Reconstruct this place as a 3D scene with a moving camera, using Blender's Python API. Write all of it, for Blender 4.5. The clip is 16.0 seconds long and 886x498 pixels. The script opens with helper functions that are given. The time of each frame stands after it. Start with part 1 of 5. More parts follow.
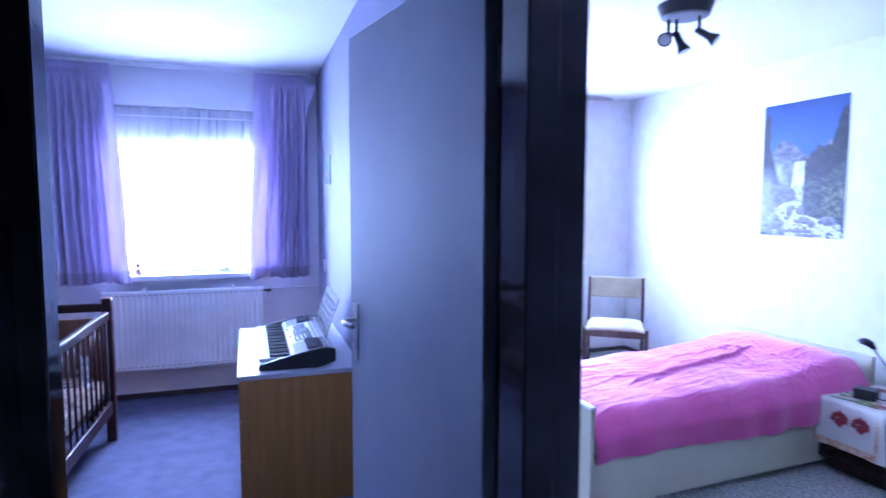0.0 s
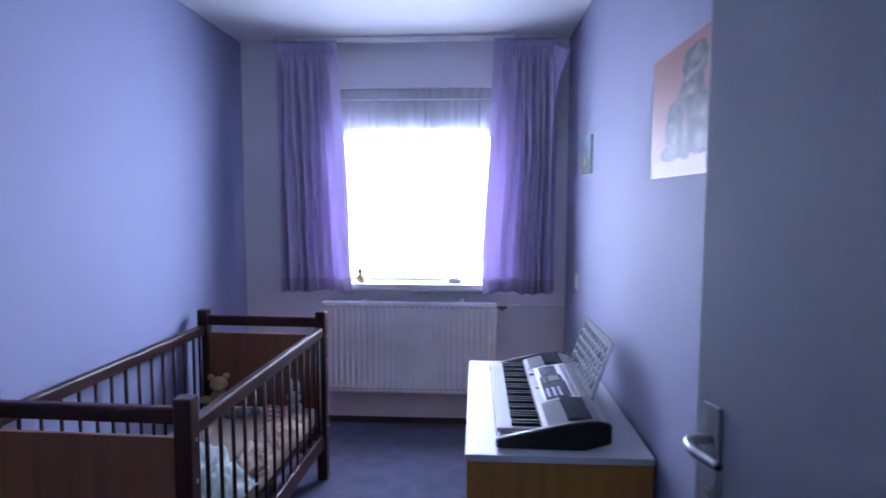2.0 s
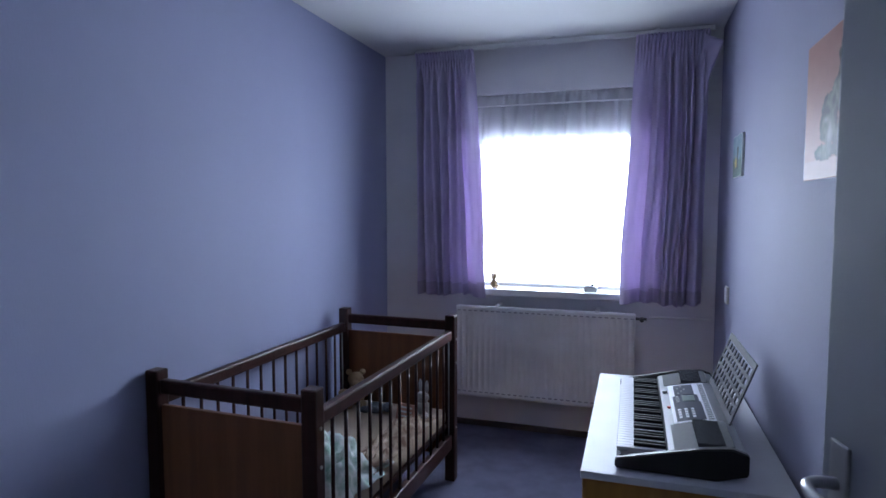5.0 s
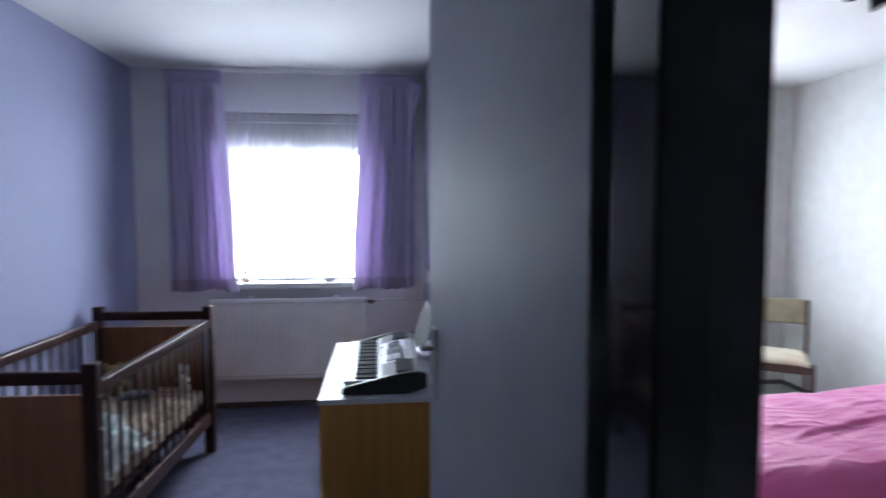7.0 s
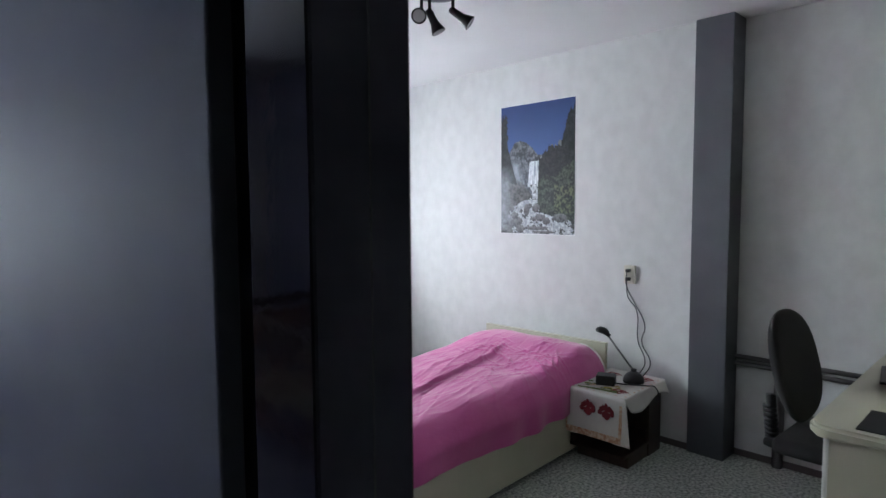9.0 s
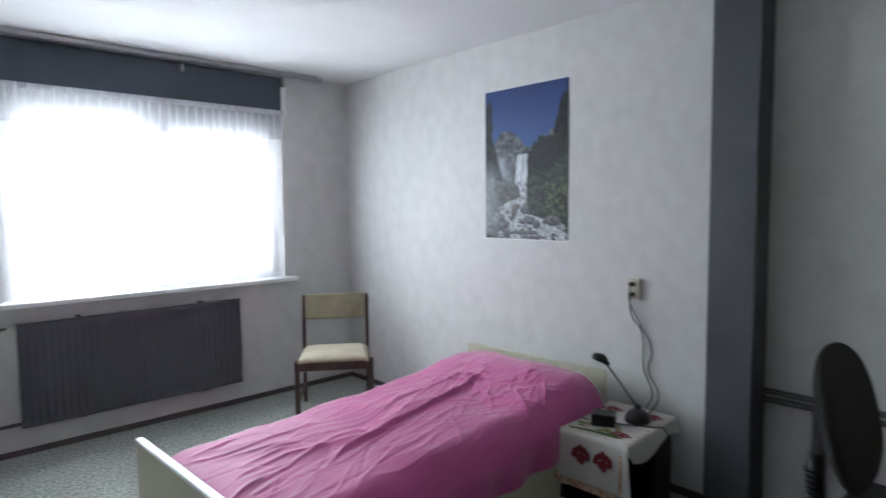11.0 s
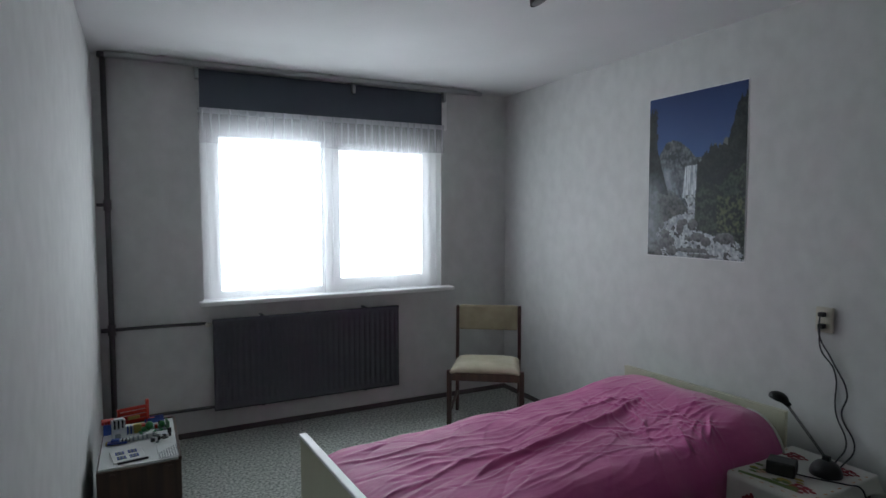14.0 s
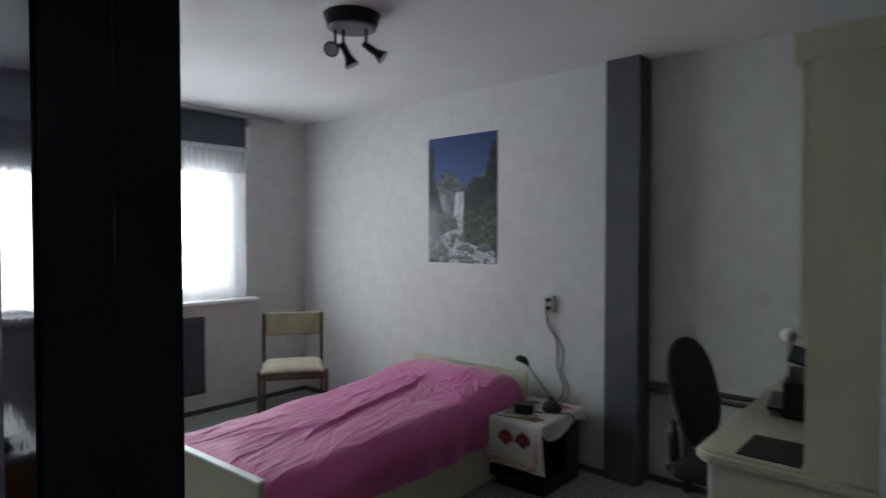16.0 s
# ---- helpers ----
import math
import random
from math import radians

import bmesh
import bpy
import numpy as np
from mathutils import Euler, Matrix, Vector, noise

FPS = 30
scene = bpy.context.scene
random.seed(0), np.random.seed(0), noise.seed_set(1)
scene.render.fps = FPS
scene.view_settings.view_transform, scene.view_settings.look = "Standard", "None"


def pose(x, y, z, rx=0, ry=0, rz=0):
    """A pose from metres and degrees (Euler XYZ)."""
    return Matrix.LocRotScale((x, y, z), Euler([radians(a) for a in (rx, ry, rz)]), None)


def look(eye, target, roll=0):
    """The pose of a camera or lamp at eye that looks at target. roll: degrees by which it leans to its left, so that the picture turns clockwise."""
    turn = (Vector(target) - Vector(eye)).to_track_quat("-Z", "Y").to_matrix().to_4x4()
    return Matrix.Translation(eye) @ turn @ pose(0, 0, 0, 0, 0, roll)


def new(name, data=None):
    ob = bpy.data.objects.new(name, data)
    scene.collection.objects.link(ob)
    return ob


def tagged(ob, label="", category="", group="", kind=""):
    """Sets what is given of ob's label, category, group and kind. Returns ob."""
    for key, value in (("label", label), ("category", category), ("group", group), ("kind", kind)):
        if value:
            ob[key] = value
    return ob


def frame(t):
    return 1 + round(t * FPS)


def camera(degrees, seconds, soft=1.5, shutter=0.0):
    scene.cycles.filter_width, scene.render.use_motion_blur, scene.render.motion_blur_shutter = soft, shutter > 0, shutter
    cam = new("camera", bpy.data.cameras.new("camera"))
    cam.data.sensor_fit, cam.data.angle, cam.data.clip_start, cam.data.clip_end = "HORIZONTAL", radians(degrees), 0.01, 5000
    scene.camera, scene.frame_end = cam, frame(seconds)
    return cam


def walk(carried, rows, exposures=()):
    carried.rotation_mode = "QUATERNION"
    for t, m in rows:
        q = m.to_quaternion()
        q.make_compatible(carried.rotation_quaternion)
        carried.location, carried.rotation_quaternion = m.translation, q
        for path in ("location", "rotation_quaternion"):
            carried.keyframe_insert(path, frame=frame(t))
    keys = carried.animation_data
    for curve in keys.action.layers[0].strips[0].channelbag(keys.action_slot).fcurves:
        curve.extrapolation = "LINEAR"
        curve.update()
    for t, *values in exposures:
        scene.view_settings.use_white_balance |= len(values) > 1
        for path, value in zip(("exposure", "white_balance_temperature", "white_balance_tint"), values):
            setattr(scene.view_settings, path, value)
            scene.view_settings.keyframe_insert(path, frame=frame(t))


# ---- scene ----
cam = camera(74.1, 16.0, shutter=0.5)
PATH = [
    (0, (1.112, 0.375, 1.535), (1.737, 2.268, 1.372), 0.1),
    (0.5, (1.126, 0.623, 1.539), (1.573, 2.565, 1.371), 0.3),
    (1, (1.109, 0.945, 1.528), (1.379, 2.92, 1.361), 0.4),
    (1.5, (1.079, 1.238, 1.509), (1.168, 3.23, 1.348), 0.4),
    (2, (1.069, 1.465, 1.507), (0.957, 3.455, 1.346), 0.1),
    (2.5, (1.07, 1.656, 1.491), (0.731, 3.621, 1.34), 0.2),
    (3, (1.052, 1.725, 1.491), (0.563, 3.658, 1.336), 0.1),
    (3.5, (1.069, 1.724, 1.5), (0.484, 3.63, 1.343), 0.1),
    (3.7, (1.069, 1.712, 1.505), (0.462, 3.612, 1.348), 0.1),
    (5.8, (1.23, 1.2, 1.506), (0.617, 3.099, 1.377), 0.0),
    (6, (1.229, 1.105, 1.506), (0.706, 3.031, 1.377), 0.6),
    (6.5, (1.289, 0.948, 1.515), (1.099, 2.934, 1.38), 0.1),
    (7, (1.314, 0.777, 1.503), (1.526, 2.762, 1.376), -0.0),
    (7.5, (1.275, 0.635, 1.513), (1.963, 2.509, 1.395), -0.2),
    (8, (1.289, 0.654, 1.536), (2.327, 2.358, 1.399), -0.2),
    (8.5, (1.29, 0.68, 1.51), (2.552, 2.225, 1.374), -0.1),
    (8.7, (1.292, 0.761, 1.48), (2.655, 2.22, 1.352), -0.1),
    (10.8, (1.865, 1.144, 1.527), (3.282, 2.547, 1.364), -0.8),
    (11, (1.919, 1.164, 1.499), (3.273, 2.629, 1.353), -0.6),
    (11.5, (1.96, 1.219, 1.514), (3.179, 2.798, 1.368), -0.4),
    (12, (2.001, 1.24, 1.515), (3.107, 2.901, 1.378), -0.3),
    (12.5, (2.003, 1.251, 1.526), (3.028, 2.963, 1.391), -0.2),
    (13, (2.006, 1.256, 1.525), (2.971, 3.003, 1.395), -0.2),
    (13.5, (2.01, 1.233, 1.528), (2.933, 3.003, 1.405), -0.1),
    (14, (1.976, 1.17, 1.54), (2.888, 2.946, 1.421), -0.1),
    (14.5, (1.882, 1.066, 1.538), (2.806, 2.836, 1.437), 0.0),
    (15, (1.717, 0.938, 1.514), (2.76, 2.643, 1.439), 0.2),
    (15.5, (1.567, 0.84, 1.492), (2.841, 2.381, 1.437), 0.3),
    (16, (1.439, 0.741, 1.497), (2.938, 2.064, 1.449), -0.0),
]
EXPOSURES = [(0, 1.5, 4300, 33), (1, 1.12, 4900, 31), (2.5, 0.42, 5200, 22), (3.5, 0.0, 5350, 16), (6, 0.2, 5800, 10), (7, 0.5, 6000, 10), (7.5, 0.33, 6100, 10), (8, 0.18, 6150, 10), (8.5, 0.16, 6200, 10), (11, -0.05, 6200, 8), (12.5, -0.75, 6200, 7), (14.5, -1.33, 6300, 6), (15, -1.2, 6400, 6), (16, -0.85, 6400, 8)]
walk(cam, [(t, look(eye, target, roll)) for t, eye, target, roll in PATH], EXPOSURES)

# ---- world and light ----
world = bpy.data.worlds.new("world")
scene.world = world
world.use_nodes = True
wn = world.node_tree
sky = wn.nodes.new("ShaderNodeTexSky")
sky.sky_type, sky.sun_disc = "NISHITA", False
sky.sun_elevation, sky.sun_rotation = radians(40), radians(150)
wn.links.new(sky.outputs[0], wn.nodes["Background"].inputs[0])
wn.nodes["Background"].inputs[1].default_value = 0.12


def window_light(x, z, y, w, h, watts, colour):
    lamp = bpy.data.lights.new("window_daylight", "AREA")
    lamp.shape, lamp.size, lamp.size_y, lamp.energy, lamp.color = "RECTANGLE", w, h, watts, colour
    ob = new("window_daylight", lamp)
    ob.matrix_world = look((x, y, z), (x, y - 1, z - 0.30))
    return ob


window_light(0.70, 1.50, 5.62, 1.00, 1.15, 30, (0.86, 0.93, 1.0))
window_light(3.26, 1.55, 5.77, 1.70, 1.25, 71, (0.88, 0.94, 1.0))


# ---- materials ----
def shader(name, colour, rough=0.6, metal=0.0, colour2=None, scale=6.0, detail=4.0, bump=0.0, bump_scale=60.0, stretch=(1, 1, 1), sheen=0.0, coat=0.0, jitter=0.0):
    """A plain surface: two tones mixed by noise, fine relief by a second noise."""
    m = bpy.data.materials.new(name)
    m.use_nodes = True
    n, l = m.node_tree.nodes, m.node_tree.links
    b = n["Principled BSDF"]
    b.inputs["Roughness"].default_value, b.inputs["Metallic"].default_value = rough, metal
    b.inputs["Sheen Weight"].default_value, b.inputs["Coat Weight"].default_value = sheen, coat
    tc = n.new("ShaderNodeTexCoord")
    mp = n.new("ShaderNodeMapping")
    mp.inputs["Scale"].default_value = stretch
    l.new(tc.outputs["Object"], mp.inputs["Vector"])
    a = n.new("ShaderNodeTexNoise")
    a.inputs["Scale"].default_value, a.inputs["Detail"].default_value = scale, detail
    l.new(mp.outputs[0], a.inputs["Vector"])
    ramp = n.new("ShaderNodeValToRGB")
    c2 = colour2 or tuple(c * 0.88 for c in colour)
    ramp.color_ramp.elements[0].position, ramp.color_ramp.elements[1].position = 0.35, 0.65
    ramp.color_ramp.elements[0].color, ramp.color_ramp.elements[1].color = (*c2, 1), (*colour, 1)
    l.new(a.outputs["Fac"], ramp.inputs[0])
    out = ramp.outputs[0]
    if jitter:
        info = n.new("ShaderNodeObjectInfo")
        hsv = n.new("ShaderNodeHueSaturation")
        mr = n.new("ShaderNodeMapRange")
        mr.inputs[3].default_value, mr.inputs[4].default_value = 1 - jitter, 1 + jitter
        l.new(info.outputs["Random"], mr.inputs[0])
        l.new(mr.outputs[0], hsv.inputs["Value"])
        l.new(out, hsv.inputs["Color"])
        out = hsv.outputs[0]
    l.new(out, b.inputs["Base Color"])
    if bump:
        f = n.new("ShaderNodeTexNoise")
        f.inputs["Scale"].default_value, f.inputs["Detail"].default_value = bump_scale, 3
        l.new(mp.outputs[0], f.inputs["Vector"])
        bp = n.new("ShaderNodeBump")
        bp.inputs["Strength"].default_value, bp.inputs["Distance"].default_value = bump, 0.01
        l.new(f.outputs["Fac"], bp.inputs["Height"])
        l.new(bp.outputs[0], b.inputs["Normal"])
    return m


M = {}
M["lilac"] = shader("lilac_wallpaper", (0.30, 0.315, 0.47), 0.75, colour2=(0.275, 0.29, 0.44), scale=1.2, bump=0.12, bump_scale=150, stretch=(1, 1, 0.35))
# partition side: a darker and greyer tone than the left wall's lilac
M["lilac_grey"] = shader("greyish_lilac_wallpaper", (0.25, 0.25, 0.355), 0.75, colour2=(0.23, 0.23, 0.33), scale=1.2, bump=0.12, bump_scale=150, stretch=(1, 1, 0.35))
M["white_wall"] = shader("white_wallpaper", (0.605, 0.605, 0.595), 0.8, colour2=(0.555, 0.555, 0.548), scale=11, detail=9, bump=0.08, bump_scale=120, stretch=(1, 1, 0.85))
M["white_smooth"] = shader("off_white_painted_wall", (0.76, 0.75, 0.78), 0.8, colour2=(0.72, 0.71, 0.74), scale=3, bump=0.2, bump_scale=120)
M["ceiling"] = shader("ceiling_paint", (0.70, 0.70, 0.70), 0.85, colour2=(0.665, 0.665, 0.665), scale=2, bump=0.3, bump_scale=120)
M["dark_paint"] = shader("dark_gloss_paint", (0.015, 0.0132, 0.0165), 0.07, colour2=(0.0115, 0.0102, 0.013), scale=5, bump=0.03, bump_scale=30)
M["dark_paint"].node_tree.nodes["Principled BSDF"].inputs["Specular IOR Level"].default_value = 0.2
M["door_grey"] = shader("grey_door_paint", (0.31, 0.32, 0.355), 0.58, colour2=(0.28, 0.29, 0.325), scale=3, bump=0.08, bump_scale=200)
M["door_grey"].node_tree.nodes["Principled BSDF"].inputs["Specular IOR Level"].default_value = 0.32
M["carpet_blue"] = shader("blue_grey_carpet", (0.17, 0.17, 0.26), 0.95, colour2=(0.13, 0.13, 0.205), scale=9, bump=0.8, bump_scale=350)
M["carpet_grey"] = shader("speckled_grey_carpet", (0.62, 0.64, 0.59), 0.95, colour2=(0.20, 0.22, 0.20), scale=62, detail=3, bump=0.9, bump_scale=250)
M["grey_paint"] = shader("slate_grey_paint", (0.085, 0.090, 0.105), 0.45, scale=4, bump=0.05)
M["white_paint"] = shader("white_gloss_paint", (0.80, 0.80, 0.80), 0.3, scale=5)
M["slot_grey"] = shader("shaded_enamel_grey", (0.40, 0.40, 0.42), 0.6)
M["skirting"] = shader("dark_brown_skirting", (0.09, 0.075, 0.075), 0.5)


def cloth(name, colour, through_colour, amount, clear=0.0, rough=0.9, weave=400):
    """Fabric that lets some light through; clear is the share of open weave."""
    m = shader(name, colour, rough, scale=3, bump=0.25, bump_scale=weave, sheen=0.2)
    n, l = m.node_tree.nodes, m.node_tree.links
    out, b = n["Material Output"], n["Principled BSDF"]
    tr = n.new("ShaderNodeBsdfTranslucent")
    tr.inputs[0].default_value = (*through_colour, 1)
    mix = n.new("ShaderNodeMixShader")
    mix.inputs[0].default_value = amount
    l.new(b.outputs[0], mix.inputs[1])
    l.new(tr.outputs[0], mix.inputs[2])
    last = mix
    if clear:
        tp = n.new("ShaderNodeBsdfTransparent")
        last = n.new("ShaderNodeMixShader")
        last.inputs[0].default_value = clear
        l.new(mix.outputs[0], last.inputs[1])
        l.new(tp.outputs[0], last.inputs[2])
    l.new(last.outputs[0], out.inputs[0])
    return m


def wood(name, light, dark, rough=0.4, axis=2, coat=0.2):
    """Wood with grain along one axis."""
    stretch = [14.0, 14.0, 14.0]
    stretch[axis] = 0.9
    return shader(name, light, rough, colour2=dark, scale=2.2, detail=8, bump=0.06, bump_scale=9, stretch=tuple(stretch), coat=coat)


M["sheer"] = cloth("white_sheer_net", (0.85, 0.85, 0.87), (0.9, 0.9, 0.92), 0.5, 0.84, weave=900)
M["heading_net"] = cloth("pleated_net_heading", (0.78, 0.78, 0.80), (0.60, 0.60, 0.64), 0.3, 0.82, weave=900)
M["valance"] = cloth("white_net_valance", (0.80, 0.80, 0.82), (0.75, 0.76, 0.80), 0.35, 0.35, weave=900)
M["curtain"] = cloth("lilac_curtain_cotton", (0.61, 0.55, 0.76), (0.74, 0.62, 0.84), 0.22)
M["curtain_lining"] = cloth("doubled_lilac_hem", (0.50, 0.45, 0.62), (0.50, 0.40, 0.60), 0.14)
M["duvet"] = shader("magenta_cotton", (0.55, 0.076, 0.29), 0.6, colour2=(0.49, 0.062, 0.25), scale=5, bump=0.22, bump_scale=38, stretch=(0.45, 1, 1), sheen=0.38)
M["crib_wood"] = wood("dark_red_stained_wood", (0.046, 0.014, 0.011), (0.026, 0.009, 0.007), 0.36, 2, 0.0)
M["crib_wood"].node_tree.nodes["Principled BSDF"].inputs["Specular IOR Level"].default_value = 0.3
M["crib_panel"] = wood("brown_veneer_panel", (0.20, 0.078, 0.028), (0.15, 0.056, 0.020), 0.55, 2, 0.2)
M["oak"] = wood("yellow_oak_veneer", (0.42, 0.20, 0.036), (0.34, 0.155, 0.026), 0.5, 2, 0.1)
M["laminate"] = shader("pale_laminate", (0.50, 0.50, 0.54), 0.45, scale=3)
M["cream"] = shader("cream_laminate", (0.52, 0.50, 0.38), 0.42, colour2=(0.48, 0.46, 0.35), scale=3, stretch=(1, 1, 0.3), bump=0.03)
M["cream_edge"] = shader("worn_pale_edge", (0.75, 0.74, 0.70), 0.4, scale=12)
M["teak"] = wood("dark_teak", (0.075, 0.035, 0.024), (0.045, 0.020, 0.014), 0.4, 2, 0.2)
M["seat"] = shader("beige_seat_fabric", (0.52, 0.48, 0.36), 0.9, colour2=(0.45, 0.41, 0.30), scale=8, bump=0.4, bump_scale=600)
M["back_fabric"] = shader("olive_beige_fabric", (0.36, 0.33, 0.22), 0.9, colour2=(0.29, 0.26, 0.17), scale=9, bump=0.4, bump_scale=600)
M["radiator_grey"] = shader("grey_radiator_enamel", (0.075, 0.078, 0.095), 0.4, scale=4)
M["pipe_grey"] = shader("grey_pipe_paint", (0.085, 0.080, 0.082), 0.45, scale=9, bump=0.1)
M["blind"] = shader("slate_blind_fabric", (0.085, 0.10, 0.125), 0.8, scale=2, bump=0.15, bump_scale=300)
M["chrome"] = shader("brushed_metal", (0.62, 0.62, 0.62), 0.28, 1.0, scale=8)
M["alu"] = shader("grey_aluminium", (0.45, 0.45, 0.46), 0.4, 0.8, scale=8)
M["black"] = shader("black_plastic", (0.014, 0.014, 0.015), 0.4, scale=9, bump=0.05)
M["black_fabric"] = shader("black_upholstery", (0.016, 0.015, 0.015), 0.9, scale=9, bump=0.4, bump_scale=500)
M["silver"] = shader("silver_plastic", (0.185, 0.19, 0.21), 0.45, 0.15, scale=5)
M["silver_dark"] = shader("dark_silver_plastic", (0.065, 0.068, 0.080), 0.62, 0.0, scale=60, detail=1)
M["key_black"] = shader("black_key", (0.008, 0.008, 0.010), 0.5)
M["key_white"] = shader("white_key", (0.78, 0.78, 0.80), 0.25)
M["panel_pale"] = shader("pale_panel_print", (0.66, 0.67, 0.74), 0.35)
M["panel_dark"] = shader("navy_panel_print", (0.018, 0.022, 0.045), 0.6)
M["panel_dark"].node_tree.nodes["Principled BSDF"].inputs["Specular IOR Level"].default_value = 0.12
M["key_black"].node_tree.nodes["Principled BSDF"].inputs["Specular IOR Level"].default_value = 0.2
M["silver_dark"].node_tree.nodes["Principled BSDF"].inputs["Specular IOR Level"].default_value = 0.15
M["lcd"] = shader("grey_display", (0.22, 0.25, 0.24), 0.15)
M["mattress"] = shader("beige_mattress_sheet", (0.46, 0.36, 0.27), 0.95, scale=5, bump=0.4, bump_scale=300)
M["baby_blanket"] = shader("green_white_print_cotton", (0.80, 0.82, 0.80), 0.9, colour2=(0.36, 0.50, 0.42), scale=22, detail=2, bump=0.3, bump_scale=200)
M["bumper"] = shader("beige_print_bumper", (0.55, 0.44, 0.33), 0.9, colour2=(0.24, 0.15, 0.11), scale=16, detail=2, bump=0.3, bump_scale=200)
M["plush"] = shader("tan_plush", (0.42, 0.29, 0.16), 0.95, scale=14, bump=1.0, bump_scale=220)
M["plush_white"] = shader("white_plush", (0.70, 0.68, 0.66), 0.95, scale=14, bump=0.8, bump_scale=220)
M["plush_grey"] = shader("grey_plush", (0.16, 0.17, 0.20), 0.95, scale=14, bump=0.8, bump_scale=220)
M["nightstand"] = wood("dark_brown_wood", (0.040, 0.018, 0.014), (0.022, 0.010, 0.008), 0.4, 0, 0.2)
M["linen"] = shader("off_white_linen", (0.66, 0.64, 0.60), 0.9, scale=6, bump=0.4, bump_scale=500)
M["red_print"] = shader("dark_red_print", (0.24, 0.03, 0.04), 0.9, scale=30)
M["rust_print"] = shader("rust_border_print", (0.45, 0.22, 0.13), 0.9, colour2=(0.62, 0.50, 0.38), scale=60, detail=1)
M["green_print"] = shader("leaf_green_print", (0.13, 0.18, 0.06), 0.9, scale=30)
M["yellow_print"] = shader("mustard_print", (0.40, 0.32, 0.08), 0.9, scale=30)
M["box_brown"] = wood("brown_box_wood", (0.075, 0.040, 0.026), (0.045, 0.024, 0.016), 0.5, 2, 0.1)
M["toy_red"] = shader("red_toy_plastic", (0.50, 0.035, 0.018), 0.4)
M["toy_blue"] = shader("blue_toy_plastic", (0.03, 0.07, 0.32), 0.35)
M["toy_green"] = shader("green_toy_plastic", (0.03, 0.20, 0.06), 0.4)
M["toy_white"] = shader("white_toy_plastic", (0.52, 0.54, 0.53), 0.4)
M["toy_yellow"] = shader("yellow_toy_plastic", (0.45, 0.36, 0.10), 0.4)
M["toy_grey"] = shader("grey_toy_plastic", (0.22, 0.25, 0.27), 0.4)
M["poster_edge"] = shader("white_paper", (0.78, 0.78, 0.78), 0.5)
M["peach"] = shader("peach_poster_paper", (0.62, 0.36, 0.26), 0.5, colour2=(0.50, 0.25, 0.18), scale=1.5)
M["fur_print"] = shader("fur_print", (0.52, 0.49, 0.42), 0.6, colour2=(0.12, 0.10, 0.09), scale=22, detail=5)
M["teal_print"] = shader("teal_print", (0.16, 0.26, 0.30), 0.4, colour2=(0.03, 0.06, 0.08), scale=20, detail=4)
M["lamp_metal"] = shader("dark_lamp_metal", (0.030, 0.029, 0.030), 0.35, 0.6, scale=9)
M["bulb_glass"] = shader("frosted_bulb", (0.42, 0.42, 0.42), 0.2)
M["socket"] = shader("cream_socket_plastic", (0.62, 0.58, 0.50), 0.35)
M["cable"] = shader("dark_cable", (0.035, 0.035, 0.04), 0.5)
M["mat"] = shader("dark_mat_rubber", (0.028, 0.028, 0.030), 0.7, scale=20)
g = bpy.data.materials.new("window_glass")
g.use_nodes = True
gb = g.node_tree.nodes["Principled BSDF"]
gb.inputs["Transmission Weight"].default_value, gb.inputs["Roughness"].default_value, gb.inputs["IOR"].default_value = 1.0, 0.0, 1.05
M["glass"] = g
g = bpy.data.materials.new("overcast_sky_glow")
g.use_nodes = True
gb = g.node_tree.nodes["Principled BSDF"]
gb.inputs["Base Color"].default_value = (0.8, 0.8, 0.8, 1)
gb.inputs["Emission Color"].default_value, gb.inputs["Emission Strength"].default_value = (0.90, 0.95, 1.0, 1), 6.0
M["glow"] = g


# ---- building helpers ----
def mesh_of(name, bm, material):
    me = bpy.data.meshes.new(name)
    bm.to_mesh(me)
    bm.free()
    for mt in (material if isinstance(material, (list, tuple)) else [material]):
        me.materials.append(mt)
    return me


def part(name, bm, material, parent, label="", smooth=False):
    """Links a bmesh as one mesh object under a thing, a part or nothing."""
    me = mesh_of(name, bm, material)
    if smooth:
        for p in me.polygons:
            p.use_smooth = True
    ob = new(name, me)
    ob.parent = parent
    return tagged(ob, label)


def thing(name, at, label, category, turn=0, group=""):
    """An Empty at a thing's base."""
    ob = new(name)
    ob.empty_display_size = 0.1
    ob.matrix_world = pose(*at, 0, 0, turn)
    return tagged(ob, label, category, group)


def add_box(bm, lo, hi, bevel=0.0, segments=2):
    """A box between two corners, its edges rounded."""
    got = bmesh.ops.create_cube(bm, size=1)["verts"]
    for v in got:
        v.co = Vector([(lo[i] + hi[i]) / 2 + v.co[i] * (hi[i] - lo[i]) for i in range(3)])
    if bevel:
        edges = list({e for v in got for e in v.link_edges})
        bmesh.ops.bevel(bm, geom=edges, offset=bevel, segments=segments, affect="EDGES", profile=0.5)
    return bm


def box(lo, hi, bevel=0.0, segments=2):
    return add_box(bmesh.new(), lo, hi, bevel, segments)


def add_rod(bm, a, b, r, r2=None, sides=12):
    """A round bar from a to b."""
    a, b = Vector(a), Vector(b)
    m = Matrix.Translation((a + b) / 2) @ (b - a).to_track_quat("Z", "Y").to_matrix().to_4x4()
    bmesh.ops.create_cone(bm, cap_ends=True, segments=sides, radius1=r, radius2=r if r2 is None else r2, depth=(b - a).length, matrix=m)
    return bm


def rod(a, b, r, r2=None, sides=12):
    return add_rod(bmesh.new(), a, b, r, r2, sides)


